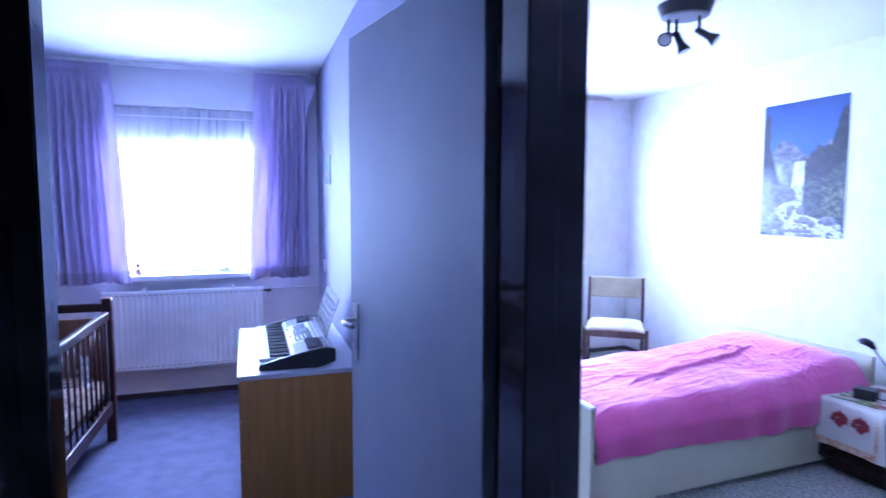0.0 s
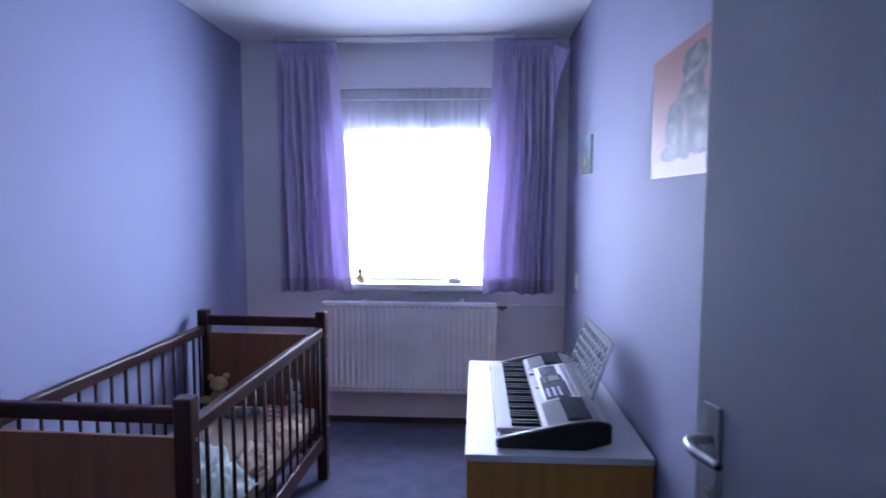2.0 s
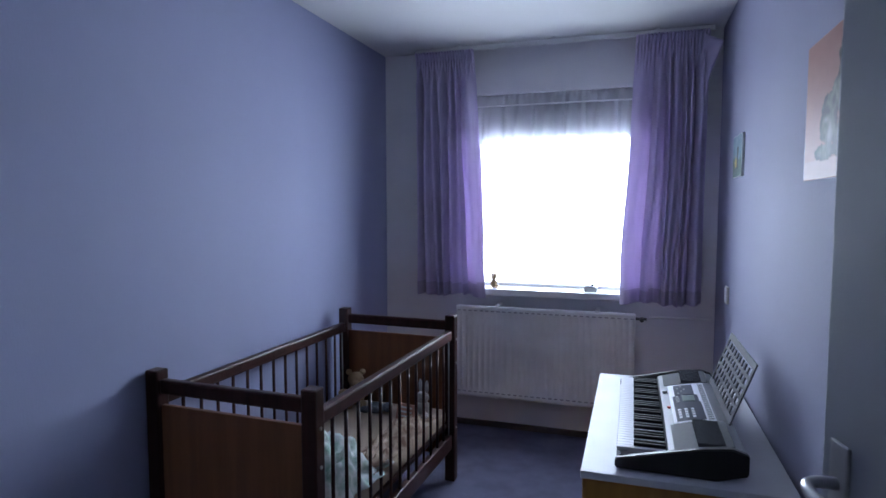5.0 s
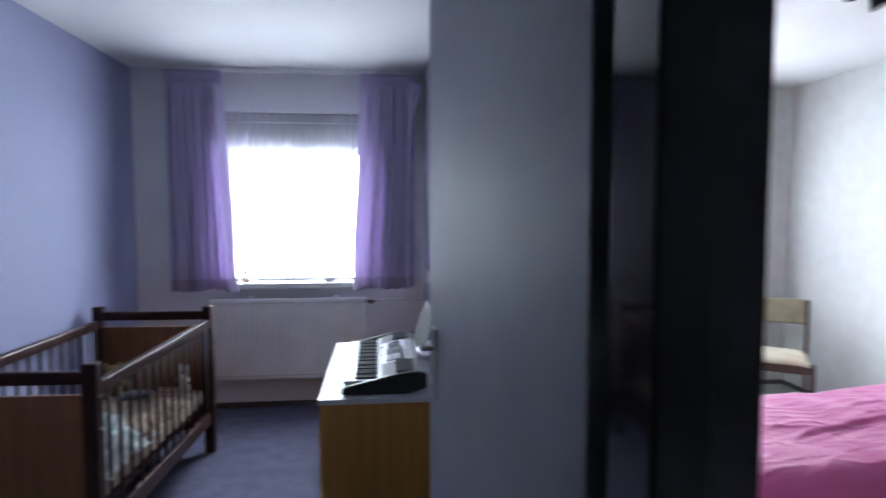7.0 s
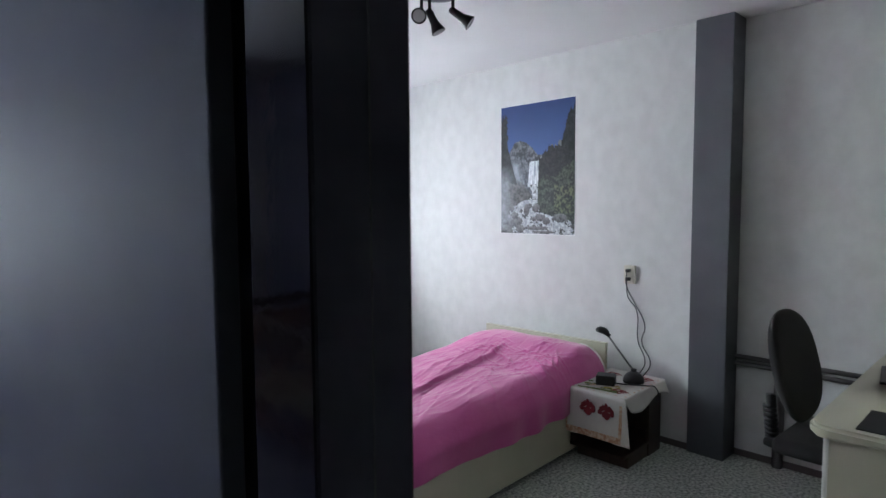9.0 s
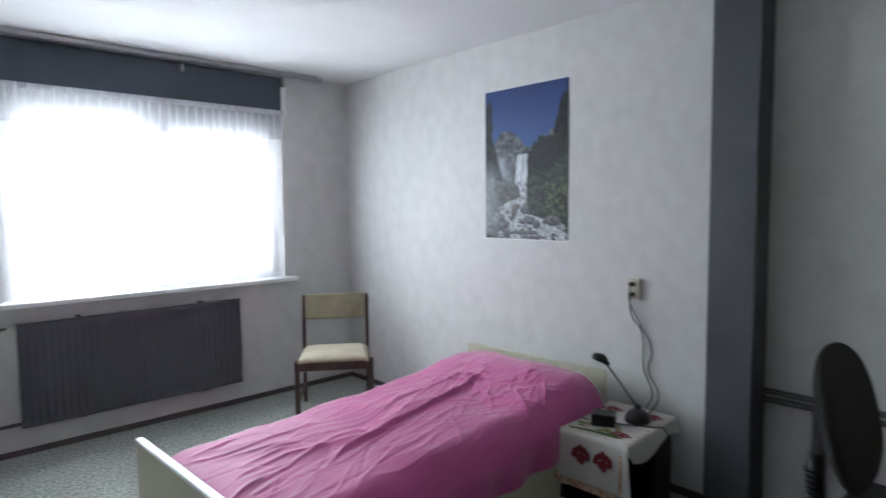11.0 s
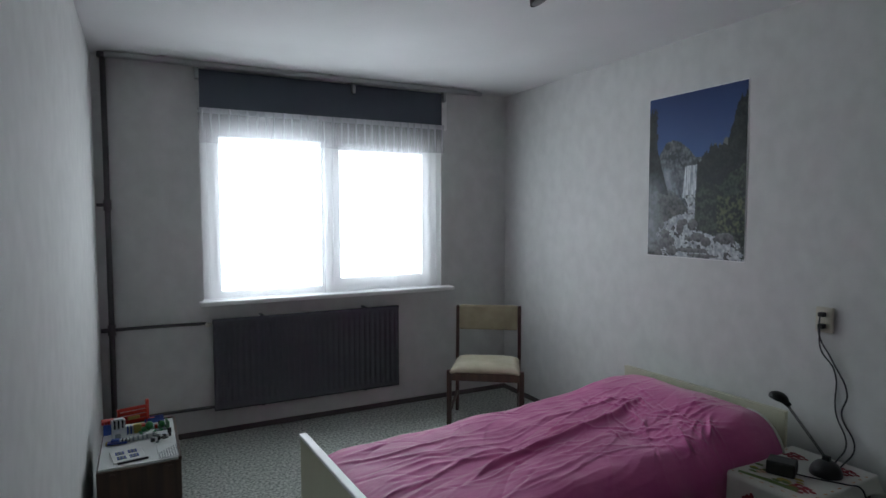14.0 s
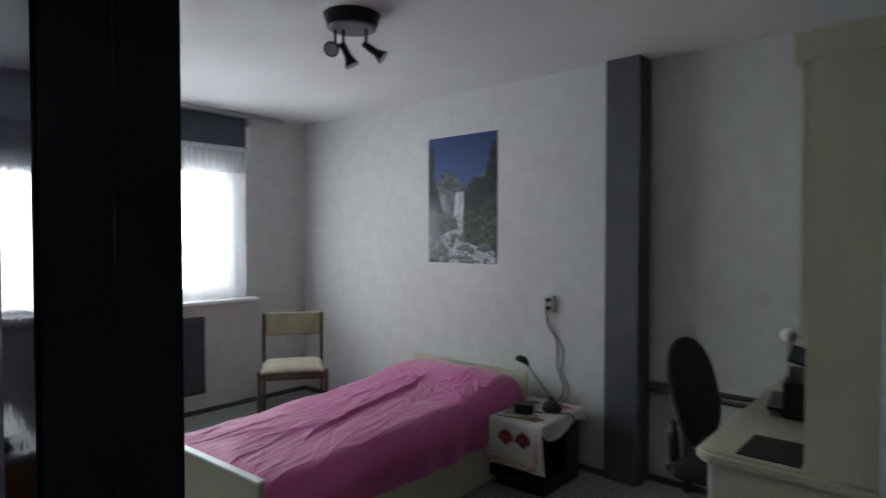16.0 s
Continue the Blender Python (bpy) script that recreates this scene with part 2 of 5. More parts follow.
def structure(name, bm, material, label="", parent=None):
    ob = part(name, bm, material, parent, label)
    return tagged(ob, kind="structure")


H = 2.55          # ceiling height
PX0, PX1, PY0, PY1 = -0.49, 1.66, 1.63, 5.35     # nursery
BX0, BX1, BY0, BY1 = 1.72, 4.81, 0.40, 5.50      # bedroom


def wall_with_hole(name, lo, hi, axis, a0, a1, z0, z1, material, label):
    """A wall whose opening spans a0..a1 along the axis and z0..z1 in height."""
    bm = bmesh.new()
    def piece(u0, u1, w0, w1):
        if u1 - u0 < 1e-4 or w1 - w0 < 1e-4:
            return
        p, q = list(lo), list(hi)
        p[axis], q[axis], p[2], q[2] = u0, u1, w0, w1
        add_box(bm, p, q)
    piece(lo[axis], a0, lo[2], hi[2])
    piece(a1, hi[axis], lo[2], hi[2])
    piece(a0, a1, lo[2], z0)
    piece(a0, a1, z1, hi[2])
    return structure(name, bm, material, label)


# ---- setting ----
structure("floor_nursery", box((PX0, PY0 - 0.30, -0.10), (PX1, PY1, 0)), M["carpet_blue"], "blue-grey carpet on the nursery floor")
structure("floor_bedroom", box((PX1 + 0.02, BY0, -0.10), (BX1 + 0.16, BY1, 0)), M["carpet_grey"], "speckled grey-green carpet on the bedroom floor")
structure("floor_landing", box((-0.6, -1.4, -0.10), (PX1 + 0.02, PY0 - 0.30, -0.004)), M["carpet_grey"], "grey landing carpet")
structure("ceiling", box((-0.8, -1.5, H), (5.2, 5.8, H + 0.1)), M["ceiling"], "white painted ceiling")
structure("wall_nursery_left", box((PX0 - 0.12, 1.33, 0), (PX0, PY1, H)), M["lilac"], "lilac-blue wallpapered wall")
wall_with_hole("wall_nursery_window", (PX0 - 0.12, PY1, 0), (PX1 + 0.03, PY1 + 0.20, H), 0, 0.12, 1.25, 0.94, 2.25, M["white_smooth"], "off-white wall round the nursery window")
structure("wall_between_nursery_side", box((PX1, PY0 + 0.15, 0), (PX1 + 0.03, PY1, H)), M["lilac_grey"], "greyish lilac wallpapered wall")
structure("wall_between_bedroom_side", box((PX1 + 0.03, 1.42, 0), (BX0, BY1, H)), M["white_wall"], "white wallpapered wall")
wall_with_hole("wall_bedroom_window", (PX1 + 0.03, BY1, 0), (BX1 + 0.16, BY1 + 0.20, H), 0, 2.345, 4.18, 0.94, 2.26, M["white_wall"], "white wallpapered wall round the bedroom window")
structure("wall_bedroom_right", box((BX1, 2.37, 0), (BX1 + 0.16, BY1, H)), M["white_wall"], "white wallpapered wall behind the bed")
structure("wall_bedroom_alcove", box((4.95, BY0, 0), (5.10, 2.38, H)), M["white_wall"], "white wallpapered wall behind the desk")
structure("wall_bedroom_back", box((PX1, BY0 - 0.12, 0), (5.10, BY0, H)), M["white_wall"], "white wallpapered back wall")
wall_with_hole("wall_nursery_door", (PX0 - 0.12, 1.36, 0), (1.672, PY0, H), 0, 0.655, 1.672, 0, 2.12, M["white_wall"], "white wall with the nursery doorway")
structure("wall_landing_left", box((-0.72, -1.5, 0), (-0.60, 1.36, H)), M["white_wall"], "white landing wall")
structure("wall_landing_back", box((-0.60, -1.5, 0), (PX1 + 0.05, -1.4, H)), M["white_wall"], "white landing wall")
wall_with_hole("wall_landing_right", (1.62, -1.4, 0), (1.70, 1.40, H), 1, 0.50, 1.40, 0, 2.12, M["white_wall"], "white landing wall with the bedroom doorway")
structure("column_1", box((4.775, 2.155, 0), (4.95, 2.37, H), 0.006), M["grey_paint"], "slate-grey painted column")
structure("backdrop", box((-8, 14, -6), (14, 14.1, 12)), M["glow"], "pale overcast distance")


# ---- shape helpers ----
def add_ball(bm, at, r, scale=(1, 1, 1), u=16, v=10):
    got = bmesh.ops.create_uvsphere(bm, u_segments=u, v_segments=v, radius=r)["verts"]
    for w in got:
        w.co = Vector((w.co.x * scale[0] + at[0], w.co.y * scale[1] + at[1], w.co.z * scale[2] + at[2]))
    return got


def tube(points, r, sides=8):
    """A bent pipe or cable through a few points, as one mesh."""
    cu = bpy.data.curves.new("path", "CURVE")
    cu.dimensions, cu.bevel_depth, cu.bevel_resolution, cu.resolution_u = "3D", r, max(1, sides // 4), 8
    sp = cu.splines.new("BEZIER")
    sp.bezier_points.add(len(points) - 1)
    for b, p in zip(sp.bezier_points, points):
        b.co = p
        b.handle_left_type = b.handle_right_type = "AUTO"
    ob = bpy.data.objects.new("path", cu)
    bm = bmesh.new()
    me = ob.to_mesh()
    bm.from_mesh(me)
    ob.to_mesh_clear()
    bpy.data.objects.remove(ob)
    bpy.data.curves.remove(cu)
    return bm


def sheet(nu, nv, f):
    """A grid surface from f(u, v), u and v in 0..1."""
    bm = bmesh.new()
    rows = [[bm.verts.new(f(i / nu, j / nv)) for i in range(nu + 1)] for j in range(nv + 1)]
    for j in range(nv):
        for i in range(nu):
            bm.faces.new((rows[j][i], rows[j][i + 1], rows[j + 1][i + 1], rows[j + 1][i]))
    return bm


def thicken(ob, t):
    md = ob.modifiers.new("thickness", "SOLIDIFY")
    md.thickness = t
    return ob


def flat(points, plane, d):
    """A flat polygon: points (a, b) laid in the plane x=d ('x', a=y) or y=d ('y', a=x) or z=d ('z')."""
    bm = bmesh.new()
    vs = [bm.verts.new({"x": (d, a, b), "y": (a, d, b), "z": (a, b, d)}[plane]) for a, b in points]
    bm.faces.new(vs)
    bmesh.ops.triangulate(bm, faces=bm.faces)
    return bm


def blob(cx, cy, rx, ry, n=18, rough=0.15, seed=0):
    rnd = random.Random(seed)
    return [(cx + rx * math.cos(a) * (1 + rnd.uniform(-rough, rough)), cy + ry * math.sin(a) * (1 + rnd.uniform(-rough, rough))) for a in [2 * math.pi * i / n for i in range(n)]]


# ---- doors and door frames ----
def jamb_set(name, label, pieces):
    root = structure(name, box(*pieces[0], 0.004), M["dark_paint"], label)
    for lo, hi in pieces[1:]:
        part("frame_member", box(lo, hi, 0.004), M["dark_paint"], root)
    return root


jamb_set("door_frame_1", "glossy near-black nursery door frame", [
    ((1.580, 1.320, 0), (1.645, 1.435, 2.12)), ((1.674, 1.435, 0), (1.688, 1.70, 2.12)),
    ((0.65, 1.325, 0), (0.768, 1.43, 2.12)), ((0.65, 1.43, 0), (0.805, 1.50, 2.12)),
    ((0.65, 1.325, 2.12), (1.645, 1.635, 2.20))])
jamb_set("door_frame_2", "glossy near-black bedroom door frame", [
    ((1.647, 1.355, 0), (1.722, 1.424, 2.12)), ((1.615, 0.44, 0), (1.722, 0.51, 2.12)), ((1.615, 0.44, 2.12), (1.722, 1.424, 2.20))])


def door(name, label, width, turn, at, material, handle_z=1.065):
    """A flush door leaf hung at its origin, running along its own x, with a lever handle on both faces."""
    leaf = structure(name, box((0.003, -0.02, 0.012), (width, 0.02, 2.105), 0.004), material, label)
    leaf.matrix_world = pose(*at, 0, 0, turn)
    for s in (-1, 1):
        plate = part("handle_plate", box((width - 0.075, min(s * 0.0195, s * 0.026), handle_z - 0.105), (width - 0.030, max(s * 0.0195, s * 0.026), handle_z + 0.105), 0.003), M["alu"], leaf, "grey aluminium door plate")
        bm = tube([(width - 0.052, s * 0.024, handle_z + 0.045), (width - 0.052, s * 0.060, handle_z + 0.045), (width - 0.068, s * 0.072, handle_z + 0.043), (width - 0.140, s * 0.068, handle_z + 0.040)], 0.0088, 12)
        part("lever", bm, M["chrome"], leaf, "bright metal door lever", True)
        part("lock_cylinder", rod((width - 0.052, s * 0.026, handle_z - 0.05), (width - 0.052, s * 0.031, handle_z - 0.05), 0.012), M["chrome"], leaf)
    for z in (0.25, 1.85):
        part("hinge", rod((0.0, -0.024, z - 0.045), (0.0, -0.024, z + 0.045), 0.008), M["alu"], leaf)
    return leaf


door("door_1", "flat grey painted nursery door standing open", 0.866, 101.8, (1.655, 1.655, 0), M["door_grey"])
door("door_2", "flat grey painted bedroom door standing open", 0.82, 22.0, (1.765, 0.50, 0), M["door_grey"])


# ---- skirting ----
def skirt(lo, hi, room, material="skirting", label="dark brown skirting board"):
    structure("baseboard_" + room, box(lo, hi, 0.003), M[material], label)


skirt((PX0, PY1 - 0.012, 0), (PX1, PY1, 0.042), "nursery_window", "skirting", "dark brown skirting strip")
skirt((PX0, PY0, 0), (PX0 + 0.012, PY1 - 0.012, 0.06), "nursery_left")
skirt((PX1 - 0.012, PY0 + 0.16, 0), (PX1, PY1 - 0.012, 0.06), "nursery_right")
skirt((BX0, BY1 - 0.014, 0), (BX1, BY1, 0.038), "bedroom_window")
skirt((BX1 - 0.014, 2.372, 0), (BX1, BY1 - 0.014, 0.038), "bedroom_right")
skirt((BX0, 1.43, 0), (BX0 + 0.014, BY1 - 0.014, 0.038), "bedroom_left")
skirt((4.936, BY0, 0), (4.95, 2.174, 0.038), "bedroom_alcove")


# ---- windows ----
def window(name, label, x0, x1, z0, z1, y, bars):
    """Frame set in the wall's depth, a pane in each field. bars: the fields as (x0, x1, z0, z1, sash)."""
    root = structure(name, box((x0, y, z0), (x0 + 0.05, y + 0.06, z1), 0.004), M["white_paint"], label)
    part("window_frame", box((x1 - 0.05, y, z0), (x1, y + 0.06, z1), 0.004), M["white_paint"], root)
    part("window_frame", box((x0 + 0.05, y, z1 - 0.05), (x1 - 0.05, y + 0.06, z1), 0.004), M["white_paint"], root)
    part("window_frame", box((x0 + 0.05, y, z0), (x1 - 0.05, y + 0.06, z0 + 0.05), 0.004), M["white_paint"], root)
    for a, b, c, d, s in bars:
        if s:
            for lo, hi in (((a, c), (a + s, d)), ((b - s, c), (b, d)), ((a + s, d - s), (b - s, d)), ((a + s, c), (b - s, c + s))):
                part("sash", box((lo[0], y - 0.012, lo[1]), (hi[0], y + 0.048, hi[1]), 0.004), M["white_paint"], root)
        ob = part("pane", box((a + s * 0.8, y + 0.025, c + s * 0.8), (b - s * 0.8, y + 0.031, d - s * 0.8)), M["glass"], root)
        ob.visible_shadow = False
    return root


w1 = window("window_1", "white-framed nursery window", 0.12, 1.25, 0.94, 2.25, PY1 + 0.09, [(0.17, 1.20, 0.99, 2.01, 0.0)])
part("transom", box((0.17, PY1 + 0.088, 1.96), (1.20, PY1 + 0.15, 2.20), 0.004), M["white_paint"], w1)
w2 = window("window_2", "white-framed bedroom window with an opening sash", 2.345, 4.18, 0.94, 2.26, BY1 + 0.09, [(2.475, 3.20, 0.99, 2.085, 0.0), (3.29, 4.10, 0.99, 2.085, 0.055)])
for lo, hi in (((2.395, 0.99), (2.475, 2.085)), ((4.10, 0.99), (4.13, 2.085)), ((2.395, 2.085), (4.13, 2.21))):
    part("window_frame", box((lo[0], BY1 + 0.092, lo[1]), (hi[0], BY1 + 0.148, hi[1]), 0.004), M["white_paint"], w2)
part("mullion", box((3.20, BY1 + 0.085, 0.99), (3.29, BY1 + 0.15, 2.084), 0.004), M["white_paint"], w2)
part("window_handle", rod((3.245, BY1 + 0.06, 1.42), (3.245, BY1 + 0.06, 1.56), 0.010), M["white_paint"], w2)


def sill(name, lo, hi):
    return structure(name, box(lo, hi, 0.006), M["white_paint"], "white painted window sill")


sill("sill_1", (0.09, PY1 - 0.10, 0.925), (1.28, PY1 + 0.085, 0.968))
sill("sill_2", (2.315, BY1 - 0.09, 0.915), (4.26, BY1 + 0.085, 0.945))


# ---- radiators ----
def radiator(name, label, at, w, h, ribs, material, valve_right, back=0.075, flute=0.013):
    """Panel radiator: a pressed front with upright flutes, two header tubes, brackets and a valve."""
    root = thing(name, at, label, "radiator")
    pitch = w / ribs

    def f(u, v):
        x, z = u * w, v * h
        s = abs(math.sin(math.pi * x / pitch)) ** 0.6
        inside = min(1.0, min(z - 0.035, h - 0.035 - z) / 0.02)
        d = flute * s * max(0.0, inside)
        return (x, -0.002 + d, z)
    ob = part("front_panel", sheet(ribs * 8, 40, f), material, root, smooth=True)
    thicken(ob, -0.004)
    part("back_panel", box((0.01, 0.035, 0.02), (w - 0.01, 0.060, h - 0.02), 0.004), material, root)
    for z in (0.018, h - 0.018):
        part("header", box((0.0, 0.004, z - 0.018), (w, 0.034, z + 0.018), 0.006), material, root)
    for x in (w * 0.24, w * 0.80):
        part("bracket", box((x - 0.012, -0.006, h - 0.004), (x + 0.012, back, h + 0.010), 0.003), material, root)
        part("bracket", box((x - 0.010, 0.004, -0.012), (x + 0.010, back, 0.006), 0.003), material, root)
    if flute < 0.01:
        # slots aren't cut: thin grey plates carry their shade as colour
        slot = mesh_of("slot", box((-0.011, -0.004, -0.004), (0.011, -0.0015, 0.004), 0.001, 1), M["slot_grey"])
        for i in range(ribs):
            for z in (0.030, h - 0.030):
                q = new("slot", slot)
                q.parent, q.location = root, ((i + 0.5) * pitch, -0.0035, z)
    xv = w + 0.035 if valve_right else -0.035
    bm = rod((xv - 0.035, 0.02, h - 0.03), (xv + 0.03, 0.02, h - 0.03), 0.009)
    add_rod(bm, (xv, 0.02, h - 0.03), (xv, -0.03, h - 0.03), 0.013)
    part("valve", bm, M["pipe_grey"] if valve_right else M["socket"], root, smooth=True)
    return root


radiator("radiator", "white enamelled panel radiator under the nursery window", (0.07, 5.215, 0.25), 1.135, 0.605, 30, M["white_paint"], True, 0.136, 0.006)
radiator("radiator", "dark grey panel radiator under the bedroom window", (2.39, 5.425, 0.185), 1.375, 0.635, 33, M["radiator_grey"], False)


def pipe(label, points, r, material, name="heating_pipe"):
    ob = part(name, tube(points, r, 12), material, None, smooth=True)
    return tagged(ob, label, "pipe")


pipe("thin white heating pipe along the nursery wall", [(1.285, 5.30, 0.825), (1.45, 5.32, 0.825), (1.655, 5.32, 0.825)], 0.008, M["white_paint"])
riser = thing("heating_pipe", (1.788, 5.45, 0), "grey painted heating riser in the bedroom corner", "pipe")
part("riser", rod((0, 0, 0), (0, 0, H), 0.017), M["pipe_grey"], riser, smooth=True)
part("collar", rod((0, 0, H - 0.03), (0, 0, H), 0.032), M["pipe_grey"], riser, smooth=True)
for z in (0.80, 1.60):
    part("tee", rod((0, 0, z - 0.035), (0, 0, z + 0.035), 0.023), M["pipe_grey"], riser, smooth=True)
part("stub", rod((-0.06, 0, 1.60), (0, 0, 1.60), 0.011), M["pipe_grey"], riser, smooth=True)
part("stub", rod((-0.06, 0, 0.80), (0, 0, 0.80), 0.015), M["pipe_grey"], riser, smooth=True)
part("branch", tube([(0, 0, 0.80), (0.30, 0, 0.80), (0.56, -0.005, 0.795)], 0.011, 12), M["pipe_grey"], riser, smooth=True)
part("branch", tube([(0.0, 0.0, 0.20), (0.35, 0.0, 0.21), (0.63, -0.005, 0.21)], 0.011, 12), M["pipe_grey"], riser, smooth=True)
for z in (0.56, 0.60):
    pipe("dark grey pipe run along the alcove wall", [(4.925, 2.16, z), (4.925, 1.4, z), (4.925, BY0 + 0.01, z)], 0.014, M["pipe_grey"])
pipe("dark grey upright pipe in the alcove", [(4.925, 1.915, 0.0), (4.925, 1.915, 0.3), (4.925, 1.915, 0.575)], 0.028, M["pipe_grey"])


# ---- curtains ----
def curtain(name, label, material, y, top, bottom, z0, z1, folds, depth, seed, pull=0.0, nu=150, nv=36, thick=0.002, hem=None):
    """A hanging cloth gathered at the top; its sides run from top=(x0, x1) to bottom=(x0, x1)."""
    rnd = random.Random(seed)
    ph = [rnd.uniform(0, 6.28) for _ in range(6)]

    def f(u, v):
        z = z1 + (z0 - z1) * v
        w = v ** 1.3
        a = top[0] + (bottom[0] - top[0]) * w
        b = top[1] + (bottom[1] - top[1]) * w
        bend = pull * math.sin(math.pi * min(1, v * 1.1)) * (1 if pull > 0 else 1)
        uu = u + 0.25 / folds * math.sin(2 * math.pi * folds * 0.37 * u + ph[0]) * v
        x = a + (b - a) * u + bend * (u if pull < 0 else (1 - u))
        amp = depth * (0.45 + 0.75 * v) * (0.7 + 0.3 * math.sin(5 * u + ph[1]))
        p = 2 * math.pi * folds * uu
        d = math.sin(p + ph[2] + 0.9 * math.sin(2.3 * v + ph[3])) + 0.35 * math.sin(1.63 * p + ph[4] + v * 2.2)
        pleat = math.sin(2 * math.pi * folds * 1.8 * u) * 0.008 * max(0.0, 1 - v / 0.06)
        if v < 0.06:
            amp *= 0.5 + 0.5 * v / 0.06
        return (x, y + amp * d + pleat, z + 0.006 * math.sin(9 * u + ph[5]) * v)
    ob = part(name, sheet(nu, nv, f), [material, M["curtain_lining"]], None, smooth=True)
    if hem:
        for p in ob.data.polygons:
            if p.center.z < z0 + hem:
                p.material_index = 1
    thicken(ob, thick)
    return tagged(ob, label, "curtain")


def pleated(label, x0, x1, b0, b1, z0, z1, y, seed, inner):
    """A cotton curtain: a tightly gathered frilled heading, below it deep uneven folds. inner: the side by the window, 0 or 1."""
    rnd = random.Random(seed)
    n = 7
    cuts = [0.0]
    for _ in range(n):
        cuts.append(cuts[-1] + rnd.uniform(0.45, 1.5))
    wide = 1.6
    cuts = [cuts[0]] + [c + (wide if inner else 0) for c in cuts[1:-1]] + [cuts[-1] + wide]
    cuts = [c / cuts[-1] for c in cuts]
    depth = [rnd.uniform(0.45, 1.3) for _ in range(n)]
    lean = [rnd.uniform(-0.45, 0.45) for _ in range(n)]
    drift = [rnd.uniform(-0.02, 0.02) for _ in range(n)]
    ph = [rnd.uniform(0, 6.28) for _ in range(8)]

    def f(u, v):
        z = z1 + (z0 - z1) * v
        us = u + (0.012 * math.sin(6 * v + ph[0]) + 0.012 * math.sin(3.1 * v + 9 * u + ph[5])) * math.sin(math.pi * u) * min(1, 4 * v)
        us = min(0.9999, max(0.0, us))
        k = max(i for i in range(n) if cuts[i] <= us)
        t = (us - cuts[k]) / (cuts[k + 1] - cuts[k])
        t = t ** (1 + lean[k] * v)
        wave = math.cos(2 * math.pi * t)
        wave = math.copysign(abs(wave) ** 0.8, wave)
        w = v ** 1.5
        a, b = x0 + (b0 - x0) * w, x1 + (b1 - x1) * w
        swell = 0.014 * math.sin(math.pi * v) + 0.010 * math.sin(9 * v + ph[6]) * v
        swell *= -1 if inner else 1
        x = a + (b - a) * u + swell * (u if inner == 0 else 1 - u) + drift[k] * v * math.sin(math.pi * u)
        flat_in = max(0.0, ((u if inner == 0 else 1 - u) - 0.66) / 0.34)
        if v < 0.05:
            frill = math.cos(2 * math.pi * n * 3.0 * u + 1.3 * math.sin(9 * u)) * (0.015 + 0.006 * math.cos(40 * u))
            pinch = 1 - 0.75 * math.exp(-((v - 0.028) / 0.010) ** 2)
            d = frill * pinch - 0.022 * math.exp(-((v - 0.010) / 0.012) ** 2)
        else:
            g = min(1.0, (v - 0.05) / 0.09)
            frill = math.cos(2 * math.pi * n * 3.0 * u + 1.3 * math.sin(9 * u)) * 0.008 * max(0.0, 1 - (v - 0.05) / 0.10)
            d = frill + 0.042 * g * depth[k] * wave
            d += 0.008 * g * math.sin(13 * u + 5 * v + ph[1]) + 0.006 * g * math.sin(29 * u - 7 * v + ph[2])
            d += 0.006 * g * noise.noise(Vector((u * 14, v * 9, seed)))
        d *= 1 - 0.6 * flat_in * min(1, v * 2)
        d += flat_in * v * (0.020 * math.sin(7 * v + ph[3]) + 0.014 * noise.noise(Vector((u * 9, v * 6, seed + 3.0))))
        return (x, y + d, z + 0.008 * math.sin(8 * u + ph[4]) * v - 0.010 * flat_in * v)
    ob = part("curtain", sheet(300, 110, f), [M["curtain"], M["curtain_lining"]], None, smooth=True)
    for p in ob.data.polygons:
        if p.center.z < z0 + 0.085:
            p.material_index = 1
    thicken(ob, 0.002)
    return tagged(ob, label, "curtain")


pleated("lilac cotton curtain with a gathered heading, drawn aside", -0.21, 0.185, -0.20, 0.275, 0.925, 2.512, 5.21, 3, 0)
pleated("lilac cotton curtain drawn aside with its upper corner loose", 1.175, 1.575, 1.108, 1.57, 0.925, 2.512, 5.21, 8, 1)
flap = sheet(10, 16, lambda u, v: (1.535 + 0.105 * u * (1 - v) + 0.02 * v, 5.175 - 0.03 * u + 0.02 * math.sin(5 * v + 3 * u), 2.49 - 0.06 * u - (0.42 - 0.2 * u) * v))
thicken(tagged(part("curtain_flap", flap, M["curtain"], None, smooth=True), "loose turned-over corner of a lilac curtain", "curtain"), 0.002)
curtain("net_curtain", "short white net valance across the nursery window", M["valance"], PY1 + 0.035, (0.125, 1.245), (0.125, 1.245), 1.925, 2.248, 17, 0.013, 5, 0.0, 260, 14, 0.001)
curtain("net_curtain", "white sheer curtain across the fixed bedroom window", M["sheer"], BY1 - 0.012, (2.335, 3.20), (2.345, 3.20), 0.948, 2.255, 13, 0.013, 11, 0.0, 220, 30, 0.001)
curtain("net_curtain", "white sheer curtain across the opening bedroom window", M["sheer"], BY1 - 0.012, (3.19, 4.185), (3.19, 4.175), 0.948, 2.255, 15, 0.013, 17, 0.0, 240, 30, 0.001)
nh = curtain("net_heading", "pleated white heading of the bedroom sheers", M["heading_net"], BY1 - 0.030, (2.335, 4.185), (2.335, 4.185), 2.03, 2.262, 30, 0.020, 21, 0.0, 320, 8, 0.001)
rp = random.Random(6)
